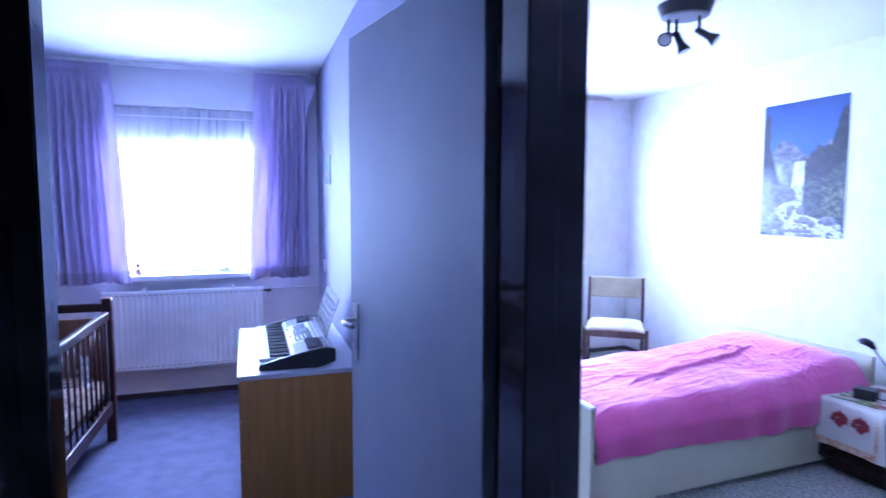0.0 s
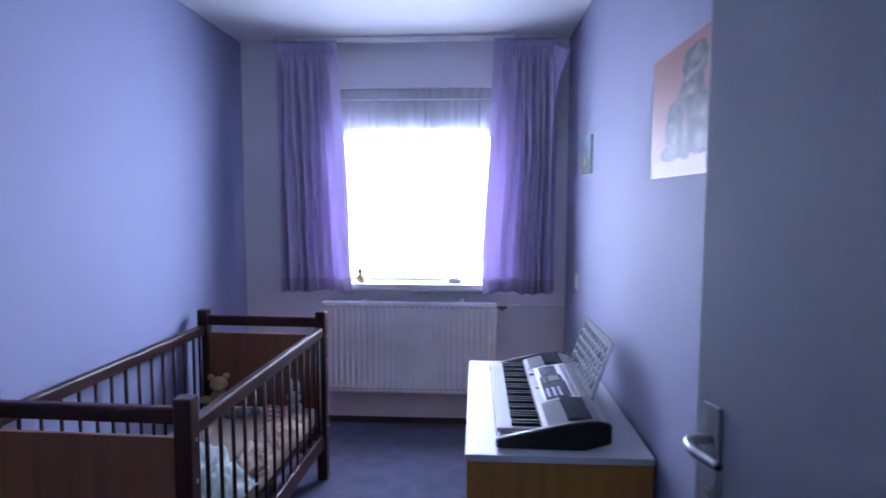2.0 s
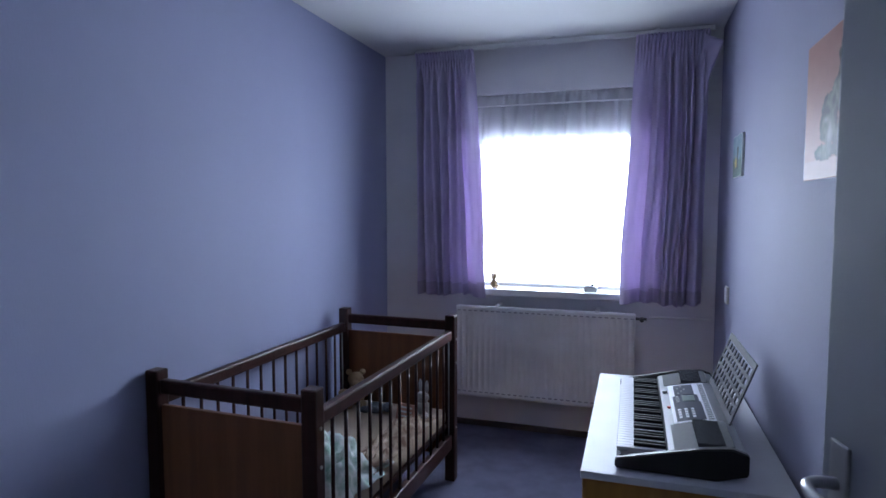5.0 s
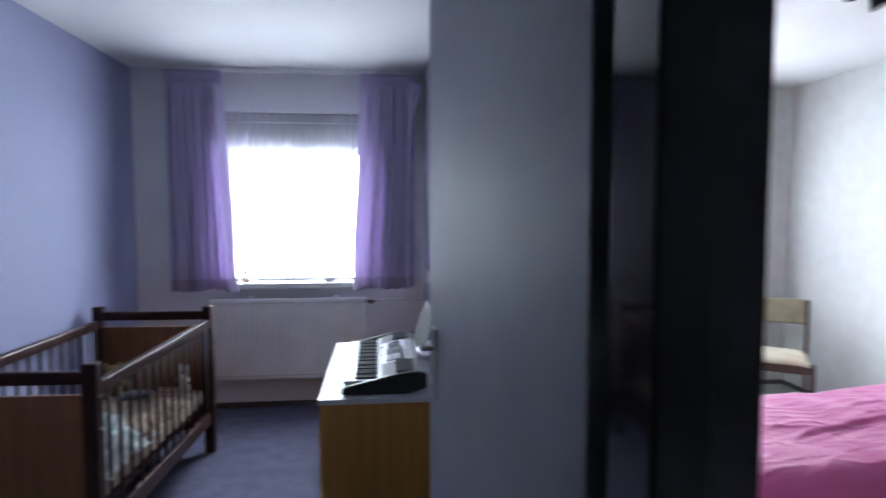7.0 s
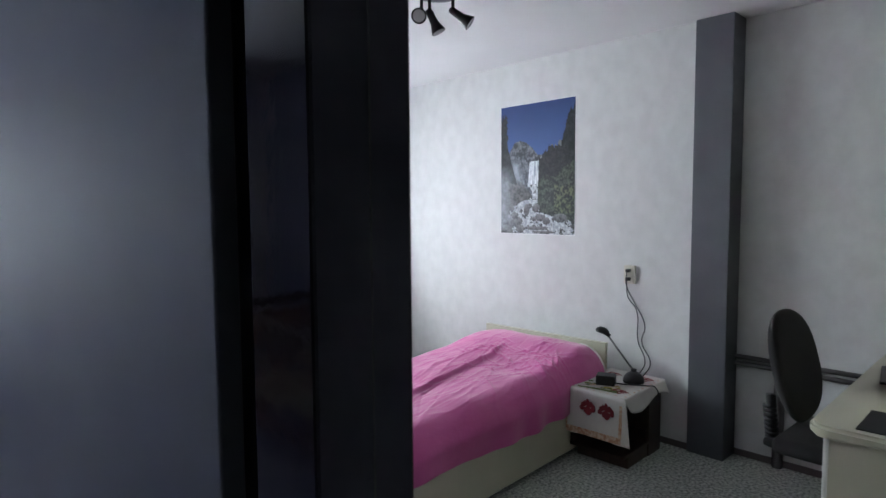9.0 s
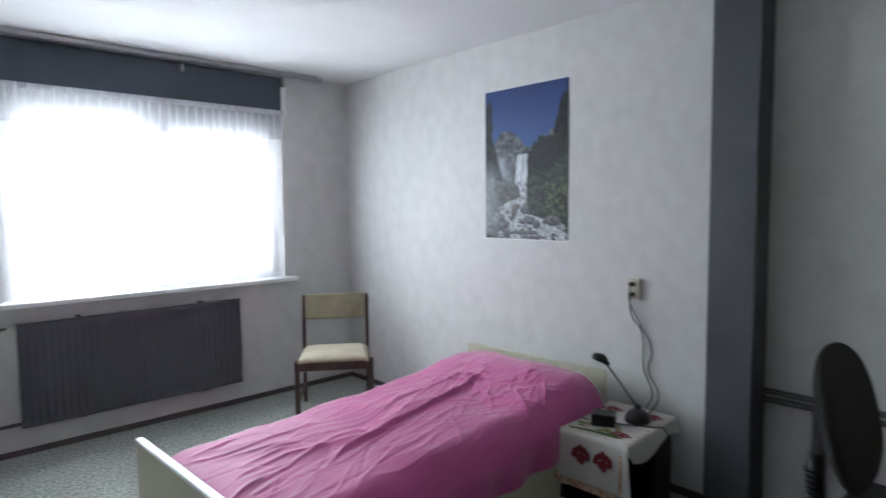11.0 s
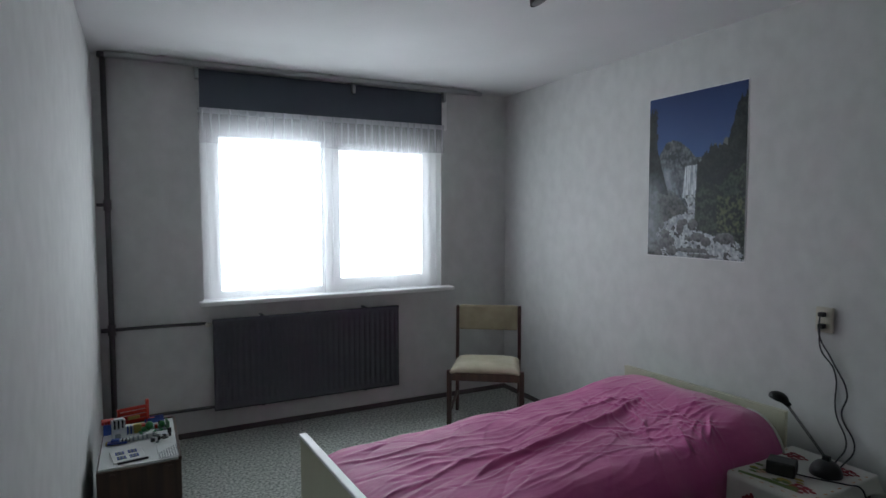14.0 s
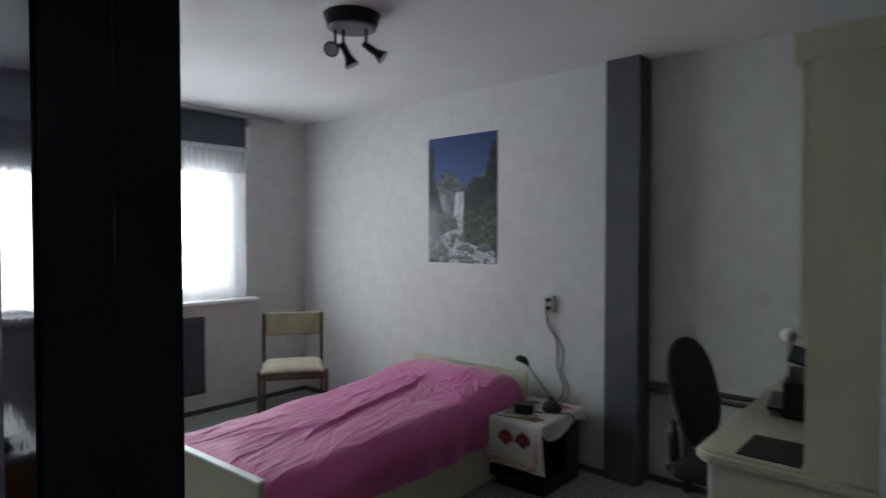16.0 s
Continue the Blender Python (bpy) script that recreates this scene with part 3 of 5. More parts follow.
for k in range(31):
    x = 2.352 + k * 0.0605 + rp.uniform(-0.006, 0.006)
    low = 2.085 + rp.uniform(-0.03, 0.025) - (0.045 if x > 3.2 else 0)
    bm = bmesh.new()
    v = [bm.verts.new(c) for c in ((x - 0.009, BY1 - 0.052, 2.252), (x, BY1 - 0.066, 2.252), (x + 0.009, BY1 - 0.052, 2.252), (x + 0.004, BY1 - 0.050, low + 0.05), (x, BY1 - 0.054, low), (x - 0.004, BY1 - 0.050, low + 0.05))]
    bm.faces.new((v[0], v[1], v[4], v[5]))
    bm.faces.new((v[1], v[2], v[3], v[4]))
    part("pleat", bm, M["valance"], nh)
part("heading_tape", box((2.335, BY1 - 0.050, 2.222), (4.185, BY1 - 0.047, 2.258)), M["valance"], nh)
for nm, x0, x1, y, z in (("curtain_rod", 0.125, 1.245, PY1 + 0.008, 2.172), ("curtain_rod", 2.33, 4.19, BY1 - 0.03, 2.235)):
    tagged(part(nm, rod((x0, y, z), (x1, y, z), 0.005), M["white_paint"], None, smooth=True), "thin white net curtain rod", "curtain rod")


def rail(label, x0, x1, y, z, material, hooks):
    root = thing("curtain_rail", ((x0 + x1) / 2, y, z), label, "curtain rail")
    h = (x1 - x0) / 2
    bm = box((-h, -0.012, 0), (h, -0.004, 0.022), 0.002)
    add_box(bm, (-h, 0.004, 0), (h, 0.012, 0.022), 0.002)
    add_box(bm, (-h, -0.012, 0.022), (h, 0.012, 0.028))
    part("track", bm, material, root)
    for x in hooks:
        part("bracket", box((x - 0.012, -0.02, 0.026), (x + 0.012, 0.02, H - z), 0.003), material, root)
    return root


rail("white curtain rail fixed to the nursery ceiling", -0.22, 1.60, 5.235, 2.512, M["white_paint"], (-0.6, 0.0, 0.6))
rail("long grey aluminium curtain rail fixed to the bedroom ceiling", 1.80, 4.52, 5.42, 2.515, M["alu"], (-1.0, 0.1, 1.1))
rail("second grey aluminium curtain rail on the bedroom ceiling", 1.80, 4.45, 5.38, 2.515, M["alu"], (-1.0, 0.1, 1.1))
bl = thing("roller_blind", (3.26, 5.475, 2.255), "dark slate blind panel above the bedroom window", "blind")
part("panel", box((-0.915, -0.006, 0.0), (0.915, 0.010, 0.26), 0.003), M["blind"], bl)
for x in (-0.93, 0.16, 0.925):
    part("clip", box((x - 0.012, -0.045, 0.19), (x + 0.012, 0.012, 0.285), 0.003), M["alu"], bl)
part("side_strip", box((0.918, -0.004, -0.03), (0.962, 0.02, 0.26), 0.003), M["white_paint"], bl)


# ---- nursery things ----
COT_TURN = -2.0


def cot(at, w, d, h):
    """A slatted cot: w across (x), d long (y). Posts, panelled ends, barred sides, base and mattress."""
    root = thing("crib", at, "dark red-stained wooden cot with barred sides and veneer end panels", "crib", COT_TURN)
    p = 0.056
    for x in (0, w - p):
        for y in (0, d - p):
            part("post", box((x, y, 0), (x + p, y + p, h), 0.006), M["crib_wood"], root)
    for y in (0.010, d - p + 0.010):
        part("end_rail", box((p - 0.001, y, h - 0.084), (w - p + 0.001, y + 0.034, h - 0.032), 0.008), M["crib_wood"], root)
        part("end_panel", box((p - 0.001, y + 0.008, 0.14), (w - p + 0.001, y + 0.026, h - 0.126), 0.002), M["crib_panel"], root, "brown wood-veneer panel")
    for x in (0.014, w - p + 0.014):
        part("side_rail", box((x - 0.004, p - 0.001, h - 0.135), (x + 0.032, d - p + 0.001, h - 0.080), 0.010), M["crib_wood"], root)
        part("side_rail", box((x - 0.002, p - 0.001, 0.185), (x + 0.030, d - p + 0.001, 0.265), 0.006), M["crib_wood"], root)
        n = 13
        for i in range(n):
            y = p + (d - 2 * p) * (i + 1) / (n + 1)
            part("bar", rod((x + 0.014, y, 0.262), (x + 0.014, y, h - 0.132), 0.0070, sides=10), M["crib_wood"], root, smooth=True)
        for y in (p + 0.012, d - p - 0.012):
            part("slide_rod", rod((x + 0.014, y, 0.26), (x + 0.014, y, h - 0.12), 0.004), M["alu"], root, "thin metal guide rod", True)
    for z in (0.30, 0.66, 0.79):
        for y in (0.028, d - 0.028):
            part("bolt", rod((w - 0.002, y, z), (w + 0.004, y, z), 0.006), M["chrome"], root)
    part("base", box((p * 0.8, p * 0.8, 0.30), (w - p * 0.8, d - p * 0.8, 0.32)), M["crib_wood"], root)
    return root


CX, CY, CW, CD, CH = -0.481, 3.137, 0.708, 1.430, 0.922
cot((CX, CY, 0), CW, CD, CH)
mat_bm = box((CX + 0.045, CY + 0.05, 0.322), (CX + CW - 0.045, CY + CD - 0.05, 0.405), 0.025, 4)
tagged(part("mattress", mat_bm, M["mattress"], None, smooth=True), "beige sheeted mattress in the cot", "mattress")


def crumple(name, label, category, material, cx, cy, rx, ry, z, high, seed, detail=6.0):
    """A heaped cloth: a domed sheet with noisy folds."""
    def f(u, v):
        a, b = u * 2 - 1, v * 2 - 1
        r = min(1.0, math.sqrt(a * a + b * b))
        n = noise.noise(Vector((a * detail * 0.5 + seed, b * detail * 0.5, seed))) + 0.5 * noise.noise(Vector((a * detail + seed, b * detail, 3)))
        edge = (1 - r ** 3)
        return (cx + a * rx * (1 + 0.12 * n), cy + b * ry * (1 + 0.12 * n), z + max(0.004, high * edge * (0.65 + 0.55 * n)))
    ob = part(name, sheet(44, 44, f), material, None, smooth=True)
    thicken(ob, 0.004)
    return tagged(ob, label, category)


crumple("blanket", "crumpled green and white print baby blanket in the cot", "blanket", M["baby_blanket"], CX + 0.45, CY + 0.36, 0.225, 0.31, 0.406, 0.20, 2.3, 8)
crumple("cushion", "white cotton pillow behind the cot's end panel", "pillow", M["plush_white"], CX + 0.24, CY + 0.18, 0.17, 0.11, 0.406, 0.25, 5.1, 2)
crumple("cot_cloth", "beige printed cotton cloth bunched along the bars", "cloth", M["bumper"], CX + CW - 0.135, CY + 0.86, 0.085, 0.36, 0.406, 0.075, 7.7, 9)


def plush(name, label, material, balls, at, turn=0, size=1.0):
    bm = bmesh.new()
    for c, r, s in balls:
        add_ball(bm, c, r, s)
    ob = part(name, bm, material, None, smooth=True)
    ob.matrix_world = pose(*at, 0, 0, turn) @ Matrix.Scale(size, 4)
    return tagged(ob, label, "soft toy")


TEDDY = [((0, 0, 0.075), 0.062, (1, 0.85, 1.15)), ((0, -0.01, 0.185), 0.052, (1.05, 0.95, 0.95)), ((0, -0.058, 0.172), 0.024, (1, 1, 0.8)),
         ((-0.045, 0, 0.232), 0.021, (1, 0.5, 1)), ((0.045, 0, 0.232), 0.021, (1, 0.5, 1)), ((-0.078, -0.03, 0.10), 0.026, (1.5, 1, 1)),
         ((0.078, -0.03, 0.10), 0.026, (1.5, 1, 1)), ((-0.045, -0.075, 0.030), 0.030, (0.9, 1.6, 0.9)), ((0.045, -0.075, 0.030), 0.030, (0.9, 1.6, 0.9))]
plush("teddy_bear", "tan plush teddy bear sitting in the cot", M["plush"], TEDDY, (CX + 0.17, CY + CD - 0.17, 0.405), 25, 0.82)
plush("plush_rabbit", "white long-eared plush rabbit in the cot", M["plush_white"],
      [((0, 0, 0.07), 0.06, (1.1, 0.8, 1.1)), ((0, -0.01, 0.165), 0.052, (1.1, 0.9, 0.95)), ((-0.028, 0, 0.255), 0.019, (0.9, 0.6, 3.0)), ((0.034, 0, 0.25), 0.019, (0.9, 0.6, 3.0)),
       ((-0.05, -0.06, 0.03), 0.03, (1, 1.4, 0.9)), ((0.05, -0.06, 0.03), 0.03, (1, 1.4, 0.9))], (CX + 0.585, CY + CD - 0.20, 0.405), -10, 0.64)
plush("plush_toy", "small grey and white plush toy lying in the cot", M["plush_grey"],
      [((0, 0, 0.03), 0.032, (1.6, 1.2, 0.9)), ((0.06, -0.01, 0.035), 0.026, (1, 1, 1)), ((-0.06, 0.0, 0.02), 0.02, (1.6, 1, 0.9))], (CX + 0.33, CY + CD - 0.24, 0.405), 20)
bk = tagged(part("cloth_book", box((-0.055, -0.008, 0), (0.055, 0.008, 0.085), 0.004), M["peach"], None), "pink and white cloth picture book leaning in the cot", "book")
bk.matrix_world = pose(CX + 0.52, CY + CD - 0.30, 0.408, -18, 0, -12)
for i in range(3):
    st = part("page_print", box((-0.04, -0.0102, 0.018 + i * 0.022), (0.04, -0.0085, 0.026 + i * 0.022)), M["poster_edge"], bk)


for ob in [o for o in scene.objects if o.parent is None and o.name.split(".")[0] in ("mattress", "blanket", "cushion", "cot_cloth", "teddy_bear", "plush_rabbit", "plush_toy", "cloth_book")]:
    ob.matrix_world = pose(CX, CY, 0, 0, 0, COT_TURN) @ pose(-CX, -CY, 0) @ ob.matrix_world


def chest(at, w, d, h):
    """A chest of drawers with its drawer fronts towards -x; w deep (x), d long (y)."""
    root = thing("dresser", at, "yellow-oak chest of drawers with a pale laminate top", "dresser")
    part("top", box((-0.005, -0.01, h - 0.024), (w, d, h), 0.003), M["laminate"], root, "pale worn laminate top")
    part("side_panel", box((0.012, 0, 0), (w, 0.020, h - 0.024), 0.002), M["oak"], root)
    part("side_panel", box((0.012, d - 0.022, 0), (w, d - 0.002, h - 0.024), 0.002), M["oak"], root)
    part("back_panel", box((w - 0.014, 0.020, 0), (w, d - 0.022, h - 0.025), 0.002), M["oak"], root)
    part("plinth", box((0.04, 0.020, 0), (0.055, d - 0.022, 0.06)), M["oak"], root)
    hh = (h - 0.024 - 0.066) / 3
    for i in range(3):
        z = 0.063 + i * hh
        part("drawer", box((0.0, 0.004, z), (0.018, d - 0.006, z + hh - 0.004), 0.002), M["oak"], root)
    part("carcass", box((0.02, 0.022, 0.062), (w - 0.016, d - 0.024, h - 0.026)), M["oak"], root)
    return root


chest((1.043, 3.328, 0), 0.605, 1.125, 0.686)


def keyboard_instrument(at):
    """An electronic keyboard; its keys face -x, its length runs along y."""
    L, D = 0.915, 0.370
    root = thing("electronic_keyboard", at, "silver and black electronic keyboard on the dresser", "keyboard")
    prof = [(0.0, 0.0), (0.0, 0.028), (0.012, 0.040), (0.149, 0.046), (0.156, 0.063), (0.235, 0.084), (0.325, 0.098), (D, 0.088), (D, 0.030), (0.30, 0.0)]
    bm = bmesh.new()
    lo = [bm.verts.new((x, 0.022, z)) for x, z in prof]
    hi = [bm.verts.new((x, L - 0.022, z)) for x, z in prof]
    bm.faces.new(lo)
    bm.faces.new(list(reversed(hi)))
    for i in range(len(prof)):
        j = (i + 1) % len(prof)
        bm.faces.new((lo[j], lo[i], hi[i], hi[j]))
    bmesh.ops.recalc_face_normals(bm, faces=bm.faces)
    part("case", bm, M["silver"], root)
    for y0, y1 in ((0.0, 0.024), (L - 0.024, L)):
        bm = bmesh.new()
        cap = [(-0.004, 0.004), (-0.004, 0.034), (0.10, 0.060), (0.24, 0.092), (0.330, 0.104), (D + 0.006, 0.090), (D + 0.006, 0.026), (0.29, 0.0)]
        a = [bm.verts.new((x, y0, z)) for x, z in cap]
        b = [bm.verts.new((x, y1, z)) for x, z in cap]
        bm.faces.new(a)
        bm.faces.new(list(reversed(b)))
        for i in range(len(cap)):
            j = (i + 1) % len(cap)
            bm.faces.new((a[j], a[i], b[i], b[j]))
        bmesh.ops.recalc_face_normals(bm, faces=bm.faces)
        bmesh.ops.bevel(bm, geom=list(bm.edges), offset=0.004, segments=2, affect="EDGES")
        part("end_cap", bm, M["black"], root, "black plastic end cap")
    keys, y0, y1 = 36, 0.050, L - 0.050
    kw = (y1 - y0) / keys
    white = mesh_of("white_key", box((0.0, 0.0006, 0.040), (0.150, kw - 0.0006, 0.0545), 0.0015, 1), M["key_white"])
    black = mesh_of("black_key", box((0.052, -0.0068, 0.054), (0.150, 0.0064, 0.0665), 0.002, 1), M["key_black"])
    for i in range(keys):
        k = new("white_key", white)
        k.parent, k.location = root, (0, y0 + i * kw, 0)
    for i in range(keys - 1):
        if (i % 7) not in (2, 6):
            k = new("black_key", black)
            k.parent, k.location = root, (0, y0 + (i + 1) * kw, 0)
    tilt = math.degrees(math.atan2(0.084 - 0.062, 0.235 - 0.150))

    def on_top(name, x0, x1, ya, yb, material, lift, label=""):
        """A thin plate lying on the sloped control panel."""
        def zt(x):
            return (0.062 + (x - 0.150) * (0.022 / 0.085)) if x < 0.235 else 0.084 + (x - 0.235) * (0.014 / 0.09)
        bm = bmesh.new()
        xs = sorted({x0, x1, *([0.235] if x0 < 0.235 < x1 else [])})
        for a, b in zip(xs, xs[1:]):
            v = [bm.verts.new(c) for c in ((a, ya, zt(a) + lift), (b, ya, zt(b) + lift), (b, yb, zt(b) + lift), (a, yb, zt(a) + lift))]
            bm.faces.new(v)
        return thicken(part(name, bm, material, root, label), 0.0012)
    on_top("speaker_grille", 0.172, 0.340, 0.026, 0.255, M["silver_dark"], 0.002, "ribbed dark speaker grille")
    on_top("speaker_grille", 0.172, 0.340, L - 0.200, L - 0.026, M["silver_dark"], 0.002, "ribbed dark speaker grille")
    for yy in (0.030, L - 0.200):
        n = 26 if yy < 0.1 else 20
        bm = bmesh.new()
        for i in range(n):
            y = yy + 0.008 + i * 0.0084
            add_box(bm, (0.240, y, 0.0862), (0.318, y + 0.003, 0.1005))
        tagged(part("grille_ribs", bm, M["silver_dark"], root), kind="stuff")
    on_top("control_panel", 0.185, 0.318, 0.262, L - 0.208, M["panel_pale"], 0.002, "pale printed control panel")
    on_top("panel_print", 0.196, 0.290, 0.275, 0.470, M["panel_dark"], 0.0036)
    on_top("panel_print", 0.205, 0.275, 0.560, 0.690, M["panel_dark"], 0.0036)
    on_top("panel_print", 0.196, 0.285, 0.470, 0.556, M["panel_dark"], 0.0034)
    on_top("display", 0.228, 0.272, 0.478, 0.548, M["lcd"], 0.0050, "small grey display")
    rnd = random.Random(4)
    for r in range(3):
        for c in range(4):
            on_top("button", 0.205 + r * 0.022, 0.215 + r * 0.022, 0.300 + c * 0.026, 0.316 + c * 0.026, M["panel_pale"], 0.0056)
    for c in range(5):
        on_top("button", 0.206, 0.217, 0.475 + c * 0.016, 0.484 + c * 0.016, M["silver"], 0.0056)
        on_top("button", 0.215 + 0.012 * (c % 3), 0.222 + 0.012 * (c % 3), 0.575 + c * 0.021, 0.588 + c * 0.021, M["silver"], 0.0056)
    for c in range(18):
        on_top("list_print", 0.296, 0.314, 0.272 + c * 0.0235, 0.286 + c * 0.0235, M["silver"], 0.0036)
    part("volume_knob", rod((0.172, 0.63, 0.066), (0.172, 0.63, 0.076), 0.010), M["chrome"], root, smooth=True)
    part("start_button", rod((0.178, 0.44, 0.067), (0.178, 0.44, 0.074), 0.006), M["toy_red"], root, smooth=True)
    # music rest: a slotted plate leaning back over the case
    W, Hh, t = 0.52, 0.225, 0.005
    bm = bmesh.new()
    cols, rows = 9, 5
    ev, eh = 0.024, 0.020
    zs = [ev + (Hh - 2 * ev) * i / rows for i in range(rows + 1)]
    add_box(bm, (0, 0, 0), (t, ev, Hh))
    add_box(bm, (0, W - ev, 0), (t, W, Hh))
    for i in range(rows + 1):
        z0 = 0 if i == 0 else zs[i] - 0.006
        z1 = Hh if i == rows else zs[i] + 0.006
        if i == 0:
            z1 = ev
        if i == rows:
            z0 = Hh - ev
        add_box(bm, (0, ev, z0), (t, W - ev, z1))
    pitch = (W - 2 * ev) / cols
    for c in range(1, cols):
        y = ev + c * pitch
        for i in range(rows):
            add_box(bm, (0, y - 0.011, zs[i] + (ev if i == 0 else 0.006) * (0 if i == 0 else 1)), (t, y + 0.011, zs[i + 1] - 0.006))
    ob = part("music_rest", bm, M["silver_dark"], root, "slotted silver music rest")
    ob.matrix_local = pose(0.352, 0.240, 0.094, 0, 20, 0)
    return root


keyboard_instrument((1.143, 3.362, 0.687))


def frame_flat(name, label, category, plane, d, a0, a1, z0, z1, material, thick=0.004):
    lo, hi = ((d - thick, a0, z0), (d, a1, z1)) if plane == "x" else ((a0, d - thick, z0), (a1, d, z1))
    return tagged(part(name, box(lo, hi, 0.0008, 1), material, None), label, category)


sw = thing("light_switch", (PX1, 4.86, 1.0), "cream double wall switch plate", "switch")
part("plate", box((-0.012, -0.038, 0), (0, 0.038, 0.09), 0.003), M["socket"], sw)
part("rocker", box((-0.016, -0.025, 0.048), (-0.011, 0.025, 0.080), 0.003), M["white_paint"], sw)
part("rocker", box((-0.016, -0.025, 0.010), (-0.011, 0.025, 0.042), 0.003), M["white_paint"], sw)

plush("toy_figure", "small yellow plush bear on the nursery sill", M["plush"], [((0, 0, 0.03), 0.024, (1, 1, 1.2)), ((0, 0, 0.075), 0.020, (1, 1, 1)), ((-0.014, 0, 0.095), 0.007, (1, 1, 1)), ((0.014, 0, 0.095), 0.007, (1, 1, 1)), ((0.02, -0.015, 0.014), 0.013, (1, 1.3, 1))], (0.30, PY1 - 0.035, 0.967))
ls = thing("small_box", (0.93, PY1 - 0.03, 0.968), "small white music box on the nursery sill", "box")
part("body", box((-0.04, -0.025, 0), (0.04, 0.025, 0.028), 0.003), M["toy_white"], ls)
part("lid", box((-0.034, -0.02, 0.028), (0.03, 0.02, 0.036), 0.003), M["toy_grey"], ls)
part("knob", rod((0.0, 0.0, 0.036), (0.02, 0.0, 0.050), 0.006), M["black"], ls, smooth=True)


# ---- bedroom things ----
BED = pose(2.608, 3.246, 0, 0, 0, 2.8)
BL, BW = 2.048, 1.03


def bed():
    root = thing("bed", (2.608, 3.246, 0), "cream laminate single bed with low end boards", "bed", 2.8)
    y0, y1 = -BW / 2, BW / 2
    part("footboard", box((0, y0, 0.0), (0.024, y1, 0.542), 0.003), M["cream"], root)
    part("edge_strip", box((-0.006, y0 - 0.003, 0.541), (0.030, y1 + 0.003, 0.557), 0.005), M["white_paint"], root, "worn white edge strip")
    part("headboard", box((BL - 0.024, y0 + 0.02, 0.0), (BL, y1 - 0.02, 0.595), 0.004), M["cream"], root)
    part("edge_strip", box((BL - 0.026, y0 + 0.019, 0.594), (BL + 0.002, y1 - 0.019, 0.606), 0.003), M["cream"], root)
    for y in (y0 + 0.02, y1 - 0.04):
        part("side_board", box((0.024, y, 0.03), (BL - 0.024, y + 0.02, 0.31), 0.003), M["cream"], root)
    part("slat_base", box((0.03, y0 + 0.045, 0.24), (BL - 0.03, y1 - 0.045, 0.27)), M["cream"], root)
    return root


bed()
mt = tagged(part("mattress", box((0.04, -0.455, 0.272), (BL - 0.04, 0.455, 0.44), 0.04, 4), M["linen"], None, smooth=True), "white foam mattress on the bed", "mattress")
mt.matrix_world = BED
pl = bmesh.new()
add_ball(pl, (BL - 0.29, 0.0, 0.475), 0.25, (0.85, 1.45, 0.26), 32, 16)
pl = tagged(part("pillow", pl, M["linen"], None, smooth=True), "white pillow under the duvet", "pillow")
pl.matrix_world = BED


def duvet_height(x, y):
    """Height of the cover's upper side over the bed, x from the foot, y from the middle."""
    base = 0.490 + 0.062 * (x / BL)
    hump = 0.058 * math.exp(-((x - (BL - 0.22)) / 0.26) ** 2) * (1 - (abs(y) / 0.60) ** 4)
    n = 0.010 * noise.noise(Vector((x * 3.0, y * 3.0, 1.7))) + 0.010 * noise.noise(Vector((x * 7.0, y * 5.0, 4.2)))
    k = x * 0.36 + 0.10 + 0.05 * math.sin(x * 3.1)
    ridge = 0.022 * math.exp(-((y + 0.30 - k * 0.55) / 0.020) ** 2) * min(1, max(0, (x - 0.45) / 0.3)) * min(1, max(0, (1.72 - x) / 0.2))
    fine = 0
    for i, (px, py, ang, wl, am, sx, sy) in enumerate(WRINKLES):
        dx, dy = x - px, y - py
        a = dx * math.cos(ang) + dy * math.sin(ang)
        b = -dx * math.sin(ang) + dy * math.cos(ang) + 0.03 * math.sin(a * 9 + i)
        fine += am * math.exp(-(a / sx) ** 2 - (b / sy) ** 2)
    foot = -0.03 * math.exp(-(x / 0.10) ** 2)
    return base + hump + n + ridge + fine + foot


rw = random.Random(12)
# soft creases all over, long ones running up the bed, a fan at the foot and a knot of sharp ones below the pillow
WRINKLES = [(rw.uniform(0.10, 1.80), rw.uniform(-0.45, 0.45), rw.gauss(0.12, 0.35), 0, rw.uniform(0.0015, 0.004) * rw.choice((1, 1, -1)), rw.uniform(0.08, 0.34), rw.uniform(0.005, 0.011)) for _ in range(115)]
WRINKLES += [(rw.uniform(0.5, 1.4), rw.uniform(-0.42, 0.42), rw.gauss(0.10, 0.10), 0, rw.uniform(0.003, 0.007), rw.uniform(0.20, 0.45), rw.uniform(0.006, 0.012)) for _ in range(16)]
WRINKLES += [(rw.uniform(0.10, 0.40), -0.42 + 0.075 * k + rw.uniform(-0.02, 0.02), rw.gauss(-0.05 - 0.045 * (k - 6), 0.12), 0, rw.uniform(0.004, 0.008), rw.uniform(0.10, 0.24), rw.uniform(0.007, 0.012)) for k in range(12)]
WRINKLES += [(rw.uniform(1.25, 1.75), rw.uniform(-0.42, 0.05), rw.choice((0.45, -0.75, 1.1)) + rw.uniform(-0.35, 0.35), 0, rw.uniform(0.0025, 0.006), rw.uniform(0.04, 0.14), rw.uniform(0.005, 0.010)) for _ in range(46)]
WRINKLES += [(rw.uniform(1.40, 1.90), rw.uniform(-0.5, 0.35), rw.uniform(-1.2, 1.2), 0, rw.uniform(0.002, 0.005), rw.uniform(0.05, 0.16), rw.uniform(0.005, 0.011)) for _ in range(50)]


